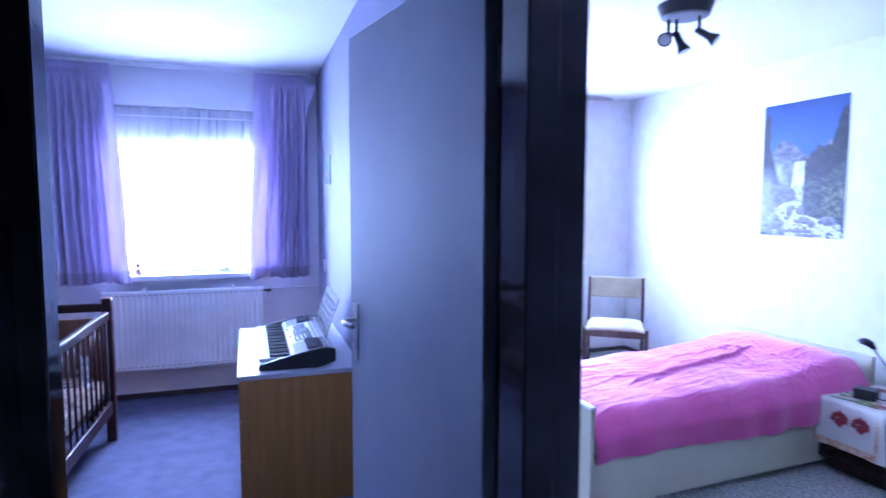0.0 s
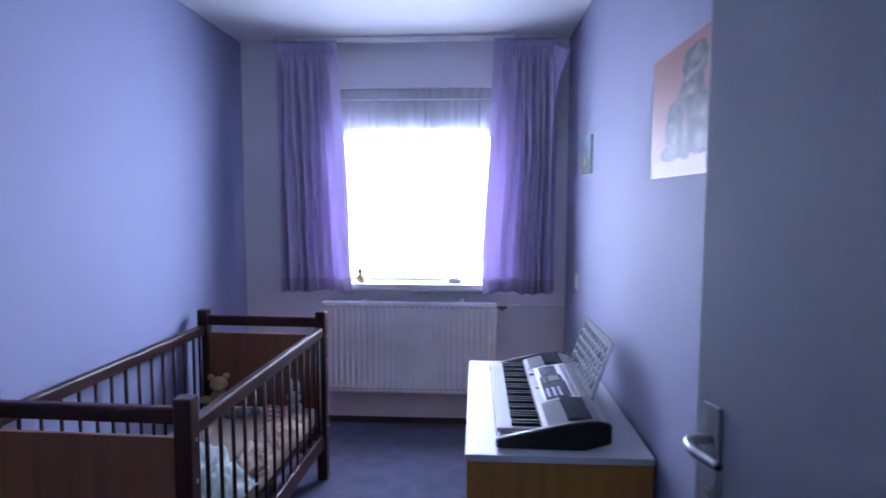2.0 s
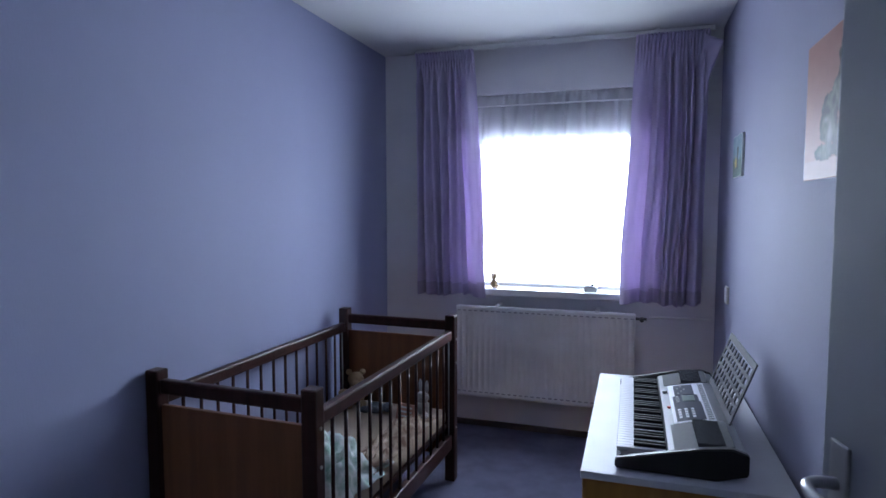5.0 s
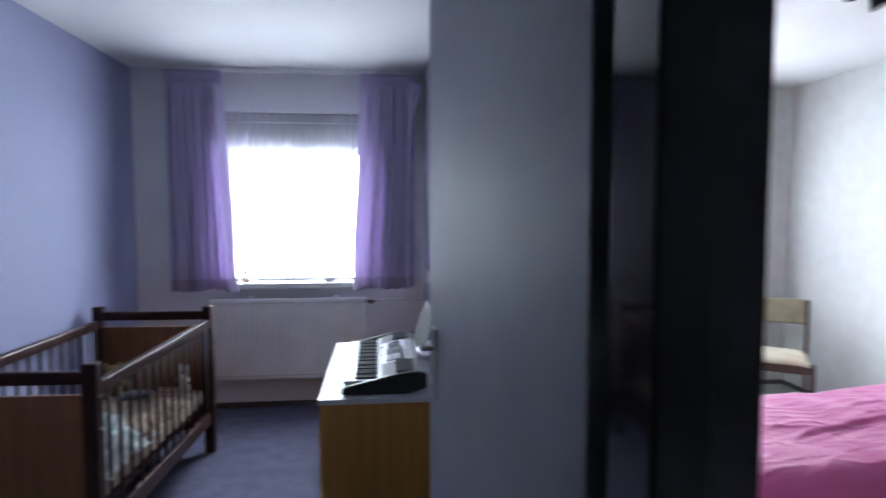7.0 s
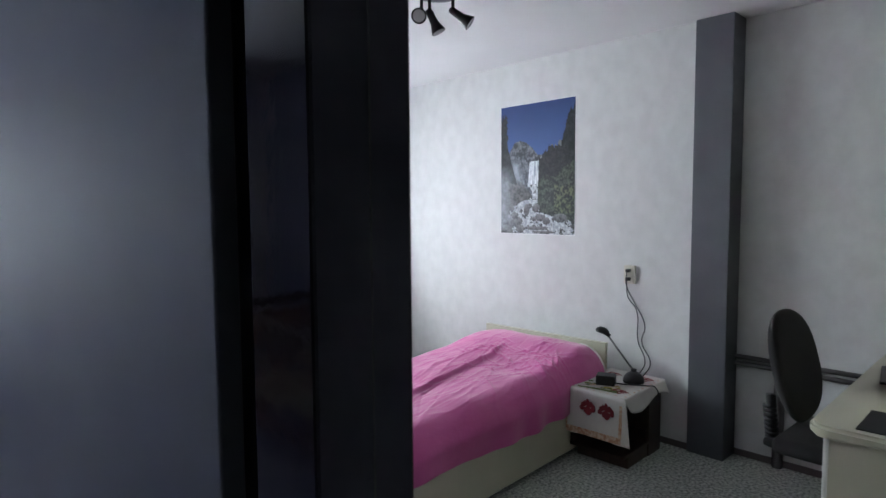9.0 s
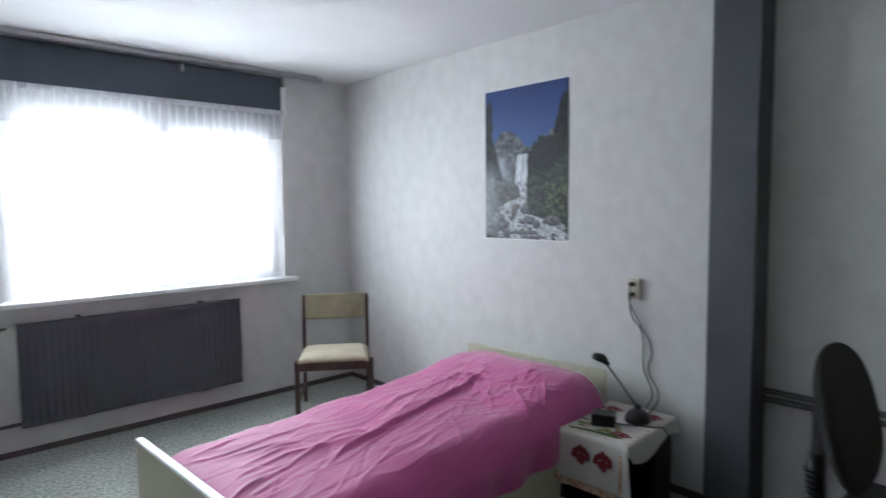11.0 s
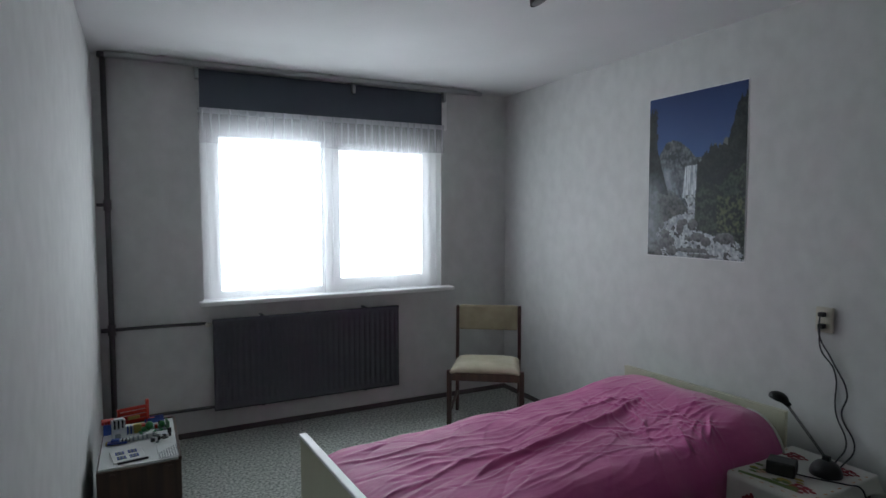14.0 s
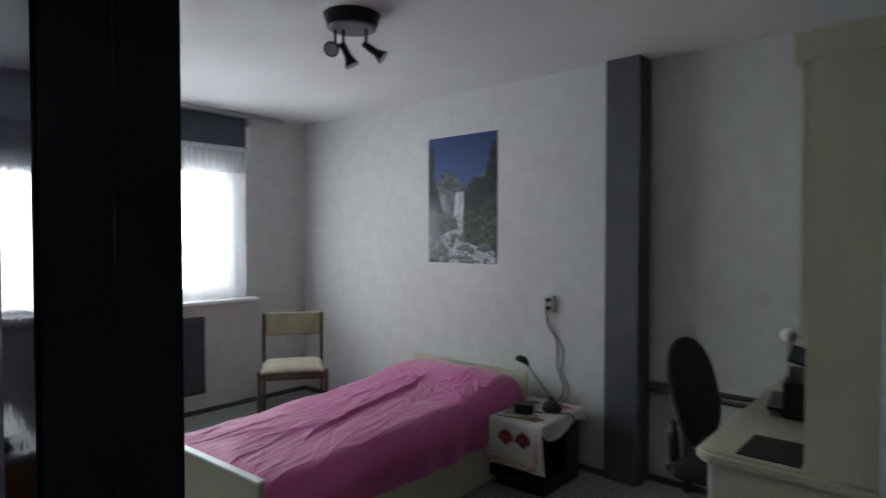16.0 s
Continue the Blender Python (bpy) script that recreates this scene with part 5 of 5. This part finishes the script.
# desk with its shelf unit, and what stands on it
def desk():
    root = thing("desk", (3.56, 0.50, 0), "cream laminate desk with rounded corners", "desk")
    L, D, h = 1.37, 0.945, 0.745
    bm = bmesh.new()
    r, n = 0.07, 8
    pts = [(L, D), (L, 0), (0, 0)] + [(r - r * math.cos(math.pi / 2 * i / n), D - r + r * math.sin(math.pi / 2 * i / n)) for i in range(n + 1)]
    a = [bm.verts.new((x, y, h - 0.045)) for x, y in pts]
    b = [bm.verts.new((x, y, h)) for x, y in pts]
    bm.faces.new(a)
    bm.faces.new(b)
    for i in range(len(pts)):
        j = (i + 1) % len(pts)
        bm.faces.new((a[i], a[j], b[j], b[i]))
    bmesh.ops.recalc_face_normals(bm, faces=bm.faces)
    bmesh.ops.bevel(bm, geom=[e for e in bm.edges if abs(e.verts[0].co.z - e.verts[1].co.z) < 1e-5], offset=0.012, segments=3, affect="EDGES")
    part("desktop", bm, M["cream"], root)
    part("side_panel", box((0.045, 0.0, 0), (0.070, D - 0.05, h - 0.045), 0.003), M["cream"], root)
    part("side_panel", box((L - 0.06, 0.0, 0), (L - 0.035, D - 0.10, h - 0.045), 0.003), M["cream"], root)
    part("corner_post", box((0.040, D - 0.062, 0), (0.075, D - 0.045, h - 0.045), 0.006), M["cream_edge"], root, "pale rounded edge strip")
    part("back_panel", box((0.07, 0.02, 0.30), (L - 0.06, 0.038, h - 0.045)), M["cream"], root)
    for z in (0.45, 0.33):
        part("screw_cover", rod((0.0455, 0.70, z), (0.042, 0.70, z), 0.008), M["cream_edge"], root)
    return root


desk()


def hutch():
    root = thing("shelf_unit", (3.56, 0.50, 0.746), "tall cream shelf unit standing on the desk", "shelf unit")
    L, D, h = 1.37, 0.60, 1.385
    part("side_panel", box((0, 0, 0), (0.022, D, h), 0.002), M["cream"], root)
    part("side_panel", box((L - 0.022, 0, 0), (L, D, h), 0.002), M["cream"], root)
    part("top", box((0.022, 0, h - 0.022), (L - 0.022, D, h), 0.002), M["cream"], root)
    part("shelf", box((0.022, 0, 0.42), (L - 0.022, D - 0.01, 0.442), 0.002), M["cream"], root)
    part("back_panel", box((0.022, 0, 0), (L - 0.022, 0.010, h - 0.022)), M["cream"], root)
    w = (L - 0.01) / 3
    for i in range(3):
        dr = part("door", box((0.004 + i * w, D + 0.001, 0.425), (0.001 + (i + 1) * w, D + 0.020, h - 0.10), 0.003), M["cream"], root)
        part("knob", rod((0.03 + i * w, D + 0.020, 0.48), (0.03 + i * w, D + 0.040, 0.48), 0.008, 0.011), M["cream_edge"], dr, smooth=True)
    part("cornice", box((-0.012, 0.02, h - 0.095), (L, D + 0.045, h - 0.005), 0.006), M["cream"], root, "projecting cream cornice")
    return root


hutch()
DZ = 0.746
tagged(part("mouse_mat", box((3.60, 1.115, DZ), (3.85, 1.31, DZ + 0.004), 0.001), M["mat"], None), "dark rubber mouse mat on the desk", "mat")
pr = thing("printer", (4.18, 0.98, DZ), "black desktop printer with a raised grey lid", "printer", 8)
part("body", box((0, 0, 0), (0.38, 0.30, 0.15), 0.012, 3), M["black"], pr)
part("tray", box((0.04, 0.295, 0.02), (0.34, 0.36, 0.032), 0.004), M["black"], pr)
lid = part("lid", box((0.0, 0.0, 0.0), (0.38, 0.30, 0.014), 0.005), M["silver_dark"], pr, "grey raised lid")
lid.matrix_local = pose(0, 0.0, 0.155, 16, 0, 0)
hg = part("lid_support", box((0.0, 0.0, 0.148), (0.38, 0.03, 0.17), 0.004), M["black"], pr)
part("paper_support", box((0.08, 0.02, 0.16), (0.30, 0.035, 0.30), 0.004), M["black"], pr)
bl2 = thing("desk_globe_lamp", (4.26, 1.16, DZ), "small white globe lamp on a thin stem on the desk", "lamp")
part("stem", rod((0, 0.12, 0), (0, 0.12, 0.30), 0.006), M["alu"], bl2, smooth=True)
part("foot", rod((0, 0.12, 0), (0, 0.12, 0.012), 0.045), M["alu"], bl2, smooth=True)
bm = bmesh.new()
add_ball(bm, (0, 0.12, 0.325), 0.032)
part("globe", bm, M["white_paint"], bl2, smooth=True)


def office_chair(at, turn):
    """Swivel chair; faces -y in its own frame."""
    root = thing("office_chair", at, "black upholstered swivel office chair at the desk", "chair", turn)
    bm = bmesh.new()
    got = add_ball(bm, (0, 0, 0), 1.0, (0.245, 0.045, 0.245), 32, 20)
    for v in got:
        sgn = 1 if v.co.z > 0 else -1
        v.co.z = sgn * abs(v.co.z / 0.245) ** 0.8 * 0.245
        v.co.x = math.copysign(abs(v.co.x / 0.245) ** 0.85 * 0.245, v.co.x)
        v.co.y += -0.55 * v.co.x ** 2 + 0.05 * (v.co.z / 0.245) ** 2 * -0.3
    bk = part("backrest", bm, M["black_fabric"], root, smooth=True)
    bk.matrix_local = pose(0, 0.20, 0.775, -14, 0, 0)
    st = part("back_strut", rod((0, 0.262, 0.38), (0, 0.275, 0.62), 0.022), M["black"], root, smooth=True)
    for i in range(9):
        part("bellows_ring", rod((0, 0.262 + 0.002 * i, 0.40 + i * 0.020), (0, 0.262 + 0.002 * i, 0.412 + i * 0.020), 0.030, sides=16), M["black"], st, smooth=True)
    bm = box((-0.22, -0.24, 0.43), (0.22, 0.20, 0.50), 0.03, 4)
    part("seat", bm, M["black_fabric"], root, smooth=True)
    part("seat_bracket", box((-0.06, -0.05, 0.395), (0.06, 0.285, 0.43), 0.01), M["black"], root)
    part("gas_column", rod((0, 0, 0.10), (0, 0, 0.40), 0.028), M["black"], root, smooth=True)
    for k in range(5):
        a = 2 * math.pi * k / 5 + 0.3
        e = (0.29 * math.cos(a), 0.29 * math.sin(a))
        leg = part("base_leg", rod((0, 0, 0.105), (e[0], e[1], 0.075), 0.024, 0.017), M["black"], root, smooth=True)
        part("caster", rod((e[0] - 0.022 * math.sin(a), e[1] + 0.022 * math.cos(a), 0.029), (e[0] + 0.022 * math.sin(a), e[1] - 0.022 * math.cos(a), 0.029), 0.028), M["black"], leg)
        part("caster_stem", rod((e[0], e[1], 0.045), (e[0], e[1], 0.09), 0.009), M["black"], leg)
    return root


office_chair((4.215, 1.475, 0), -2)


# ---- printed pictures: a colour computed for each small cell of a flat sheet ----
def printed(name, material_name, rough=0.5):
    m = bpy.data.materials.new(material_name)
    m.use_nodes = True
    n, l = m.node_tree.nodes, m.node_tree.links
    b = n["Principled BSDF"]
    at = n.new("ShaderNodeAttribute")
    at.attribute_name = name
    l.new(at.outputs["Color"], b.inputs["Base Color"])
    b.inputs["Roughness"].default_value = rough
    b.inputs["Specular IOR Level"].default_value = 0.3
    return m


def fbm(x, y, s=0.0, octaves=5):
    v, a = 0.0, 0.5
    for _ in range(octaves):
        v += a * noise.noise(Vector((x, y, s)))
        x, y, a = x * 2.03, y * 2.03, a * 0.55
    return v


def mix(p, q, t):
    t = max(0.0, min(1.0, t))
    return tuple(a + (b - a) * t for a, b in zip(p, q))


def ramp_at(points, x):
    for (a, b), (c, d) in zip(points, points[1:]):
        if x <= c:
            return b + (d - b) * max(0.0, (x - a) / (c - a))
    return points[-1][1]


def picture_sheet(parent, y_left, y_right, z0, z1, x, nu, nv, colour, material):
    """The printed face of a picture on a wall that faces -x; colour(a, b) with a from the left and b from the top."""
    bm = sheet(nu, nv, lambda u, v: (x, y_left + (y_right - y_left) * u, z1 + (z0 - z1) * v))
    ob = part("print", bm, material, parent)
    attr = ob.data.color_attributes.new("print", "FLOAT_COLOR", "POINT")
    k = 0
    for j in range(nv + 1):
        for i in range(nu + 1):
            attr.data[k].color = (*colour(i / nu, j / nv), 1)
            k += 1
    return ob


def ridge_noise(x, y, s):
    return 1 - 2.2 * abs(noise.noise(Vector((x, y, s))))


BOULDERS = ((0.21, 0.905, 0.105, 0.042), (0.37, 0.815, 0.038, 0.050), (0.56, 0.875, 0.075, 0.028), (0.64, 0.90, 0.050, 0.030), (0.20, 0.86, 0.05, 0.03), (0.47, 0.885, 0.045, 0.016),
            (0.16, 0.80, 0.035, 0.030), (0.42, 0.785, 0.028, 0.020), (0.50, 0.80, 0.05, 0.035), (0.28, 0.965, 0.060, 0.032), (0.07, 0.965, 0.07, 0.030), (0.50, 0.955, 0.16, 0.016), (0.82, 0.875, 0.09, 0.035), (0.60, 0.985, 0.16, 0.012))


def waterfall(a, b):
    """A high fall between dark wooded cliffs, a bare dome behind, boulders in white water below."""
    f1, f2 = fbm(a * 5, b * 7, 1.3), fbm(a * 16, b * 22, 4.1)
    f3 = noise.noise(Vector((a * 48, b * 66, 7.7)))
    f4 = noise.noise(Vector((a * 30, b * 42, 2.4)))
    crack = ridge_noise(a * 22, b * 26, 5.0)
    c = mix((0.014, 0.036, 0.14), (0.050, 0.10, 0.27), b / 0.42)
    dome = ramp_at([(0.0, 0.46), (0.10, 0.40), (0.14, 0.345), (0.20, 0.29), (0.27, 0.275), (0.36, 0.295), (0.44, 0.335), (0.52, 0.395), (1.0, 0.42)], a) + 0.012 * f2
    if b > dome:
        c = mix((0.030, 0.034, 0.042), (0.26, 0.28, 0.32), 0.42 + 0.9 * f2 + 0.35 * f3 - 0.35 * max(0.0, crack))
    slope = ramp_at([(0.0, 0.52), (0.15, 0.53), (0.30, 0.60), (0.45, 0.70), (0.52, 0.735), (1.0, 0.9)], a) + 0.02 * f2
    if b > slope:
        c = mix((0.016, 0.018, 0.018), (0.15, 0.15, 0.145), 0.36 + 0.9 * f2 + 0.5 * f3)
    m = math.exp(-((a - 0.20 - (b - 0.48) * 0.55) / 0.085) ** 2) * math.exp(-((b - 0.52) / 0.085) ** 2)
    c = mix(c, (0.34, 0.37, 0.43), 0.62 * m * (1 + 0.8 * f2))
    # shaded cliff with trees on its edge
    edge = 0.085 + 0.03 * abs(f4) + 0.05 * f2 if b < 0.30 else 0.09 + (b - 0.30) * 0.45 + 0.015 * f2
    if 0.05 + 0.10 * abs(f3) < b < 0.60 + 0.06 * f1 and a < edge:
        c = mix((0.004, 0.005, 0.007), (0.040, 0.045, 0.050), 0.25 + 0.8 * f2 + 0.4 * f3)
    # wooded side with a jagged skyline
    spikes = 0.034 * abs(math.sin(a * 70 + 2 * f1)) * abs(math.sin(a * 31)) + 0.012 * f3
    wood_line = ramp_at([(0.0, 2.0), (0.525, 2.0), (0.535, 0.41), (0.62, 0.37), (0.66, 0.325), (0.74, 0.32), (0.84, 0.285), (0.875, 0.19), (0.91, 0.12), (0.95, 0.065), (1.0, 0.05)], a) + spikes
    if b > wood_line:
        c = mix((0.003, 0.004, 0.006), (0.024, 0.030, 0.030), 0.25 + 0.8 * f2 + 0.6 * f3)
        if 0.70 < a < 0.83 and b < 0.335 + 0.02 * f4:
            c = (0.12, 0.13, 0.14)
    bush = ramp_at([(0.0, 2.0), (0.50, 2.0), (0.52, 0.62), (0.60, 0.55), (0.76, 0.57), (0.86, 0.50), (1.0, 0.45)], a) + 0.03 * f2
    if b > bush:
        c = mix((0.006, 0.010, 0.008), (0.070, 0.085, 0.062), 0.32 + 1.0 * f2 + 0.9 * f3)
        if a > 0.74 and 0.64 + 0.04 * f4 < b < 0.84:
            c = mix(c, (0.12, 0.135, 0.065), max(0.0, 0.22 + 1.2 * f3 + 0.8 * f2))
    # the fall
    left, right = 0.415 - 0.16 * (b - 0.44), 0.535 - 0.06 * (b - 0.44)
    if 0.445 - 0.05 * (a - 0.41) < b < 0.64 + 0.02 * f3 and left + 0.006 * f3 < a < right + 0.008 * f2:
        c = mix((0.22, 0.25, 0.29), (0.72, 0.75, 0.79), 0.55 + 1.3 * noise.noise(Vector((a * 85, b * 7, 2.0))) + 0.3 * f3)
    # the stream
    mid = ramp_at([(0.62, 0.45), (0.68, 0.48), (0.72, 0.47), (0.77, 0.38), (0.83, 0.32), (0.90, 0.55), (1.0, 0.62)], b)
    half = ramp_at([(0.62, 0.06), (0.68, 0.035), (0.72, 0.05), (0.77, 0.13), (0.83, 0.22), (0.90, 0.40), (1.0, 0.40)], b)
    if b > 0.62 and abs(a - mid + 0.04 * f1) < half * (1 + 0.5 * f2):
        c = mix((0.26, 0.28, 0.31), (0.56, 0.58, 0.61), 0.45 + 0.9 * f3 + 0.8 * f4)
        if f2 + 0.5 * f4 > 0.20:
            c = mix((0.02, 0.02, 0.022), (0.12, 0.12, 0.125), 0.5 + f3)
    for cx, cy, rx, ry in BOULDERS:
        q = math.hypot((a - cx) / rx, (b - cy) / ry) + 0.30 * f2 + 0.15 * f3
        if q < 1:
            c = mix((0.018, 0.018, 0.020), (0.20, 0.20, 0.205), 0.75 - 0.6 * (b - cy + ry) / (2 * ry) + 0.5 * f3 + 0.3 * f2)
    v = math.exp(-((a - 0.02) / 0.14) ** 2) * max(0.0, min(1.0, (b - 0.46) / 0.14)) * max(0.0, min(1.0, (0.99 - b) / 0.06))
    return mix(c, (0.27, 0.29, 0.32), 0.80 * v * (0.8 + 0.9 * f2))


wp = frame_flat("waterfall_poster", "large photo poster of a mountain waterfall under deep blue sky", "poster", "x", BX1, 3.192, 3.867, 1.280, 2.243, M["poster_edge"], 0.003)
picture_sheet(wp, 3.862, 3.197, 1.285, 2.238, BX1 - 0.0036, 150, 214, waterfall, printed("print", "waterfall_print"))


HAIRY = ((0.60, 0.20, 0.15, 0.13), (0.57, 0.34, 0.13, 0.13), (0.61, 0.52, 0.15, 0.17), (0.68, 0.68, 0.17, 0.19), (0.44, 0.46, 0.08, 0.12), (0.36, 0.52, 0.12, 0.10), (0.34, 0.64, 0.12, 0.14), (0.30, 0.82, 0.14, 0.06), (0.50, 0.76, 0.09, 0.12), (0.80, 0.80, 0.10, 0.06))
DARKS = ((0.70, 0.16, 0.055, 0.06), (0.56, 0.335, 0.035, 0.030), (0.60, 0.22, 0.06, 0.025), (0.65, 0.34, 0.045, 0.06), (0.33, 0.55, 0.030, 0.024), (0.40, 0.49, 0.03, 0.05), (0.60, 0.62, 0.035, 0.018), (0.44, 0.60, 0.025, 0.10), (0.57, 0.74, 0.03, 0.09), (0.22, 0.86, 0.06, 0.020), (0.40, 0.86, 0.05, 0.022), (0.55, 0.87, 0.05, 0.020), (0.72, 0.85, 0.06, 0.018), (0.55, 0.45, 0.06, 0.022))
LIGHTS = ((0.54, 0.40, 0.04, 0.025), (0.50, 0.29, 0.05, 0.02), (0.58, 0.27, 0.05, 0.015), (0.72, 0.58, 0.09, 0.05), (0.50, 0.66, 0.022, 0.12), (0.36, 0.70, 0.03, 0.10), (0.67, 0.75, 0.05, 0.06), (0.30, 0.60, 0.035, 0.02))


def shaggy(a, b):
    """Two seated shaggy animals on a peach ground, as plain blots."""
    f2, f3 = fbm(a * 7, b * 6, 3.3), noise.noise(Vector((a * 60, b * 16, 6.1)))
    c = mix((0.40, 0.20, 0.15), (0.20, 0.085, 0.072), 0.2 + 0.7 * a - 0.5 * (b - 0.4) + 0.2 * f2)
    glow = math.exp(-((a - 0.86) / 0.10) ** 2 - ((b - 0.66) / 0.20) ** 2)
    c = mix(c, (0.42, 0.32, 0.31), 0.7 * glow)
    if b > 0.87:
        c = mix(c, (0.42, 0.27, 0.23), 0.6)
    body = min(math.hypot((a - cx) / rx, (b - cy) / ry) for cx, cy, rx, ry in HAIRY)
    if body + 0.25 * f2 + 0.10 * f3 < 1:
        c = mix((0.030, 0.028, 0.022), (0.20, 0.195, 0.15), 0.38 + 1.2 * f2 + 0.5 * f3 - 0.7 * max(0.0, body - 0.6))
        for cx, cy, rx, ry in LIGHTS:
            c = mix(c, (0.33, 0.33, 0.30), 0.5 * math.exp(-((a - cx) / rx) ** 2 - ((b - cy) / ry) ** 2))
        for cx, cy, rx, ry in DARKS:
            c = mix(c, (0.018, 0.016, 0.016), 0.95 * math.exp(-((a - cx) / rx) ** 2 - ((b - cy) / ry) ** 2))
    return c


dog = frame_flat("wall_poster", "peach poster of two shaggy animals pinned to the wall", "poster", "x", PX1, 2.86, 3.495, 1.582, 1.965, M["peach"], 0.003)
picture_sheet(dog, 3.493, 2.862, 1.584, 1.963, PX1 - 0.0036, 120, 80, shaggy, printed("print", "animal_print"))


def harbour(a, b):
    f2, f3 = fbm(a * 6, b * 6, 5.5), fbm(a * 20, b * 20, 2.2, 3)
    c = mix((0.06, 0.13, 0.18), (0.18, 0.26, 0.30), 0.5 + f2 - 0.6 * (b - 0.4))
    if b > 0.55 + 0.15 * f2:
        c = mix((0.02, 0.05, 0.05), (0.10, 0.16, 0.12), 0.5 + f3)
    if math.hypot((a - 0.42) / 0.16, (b - 0.62) / 0.16) + f2 < 1:
        c = (0.46, 0.36, 0.09)
    if abs(a - 0.55 + 0.1 * f2) < 0.07 and 0.25 < b < 0.8:
        c = (0.015, 0.020, 0.022)
    return c


pic = frame_flat("small_picture", "small teal landscape print on the lilac wall", "picture", "x", PX1, 4.525, 4.775, 1.65, 1.85, M["poster_edge"], 0.010)
picture_sheet(pic, 4.773, 4.527, 1.652, 1.848, PX1 - 0.0106, 40, 32, harbour, printed("print", "harbour_print"))
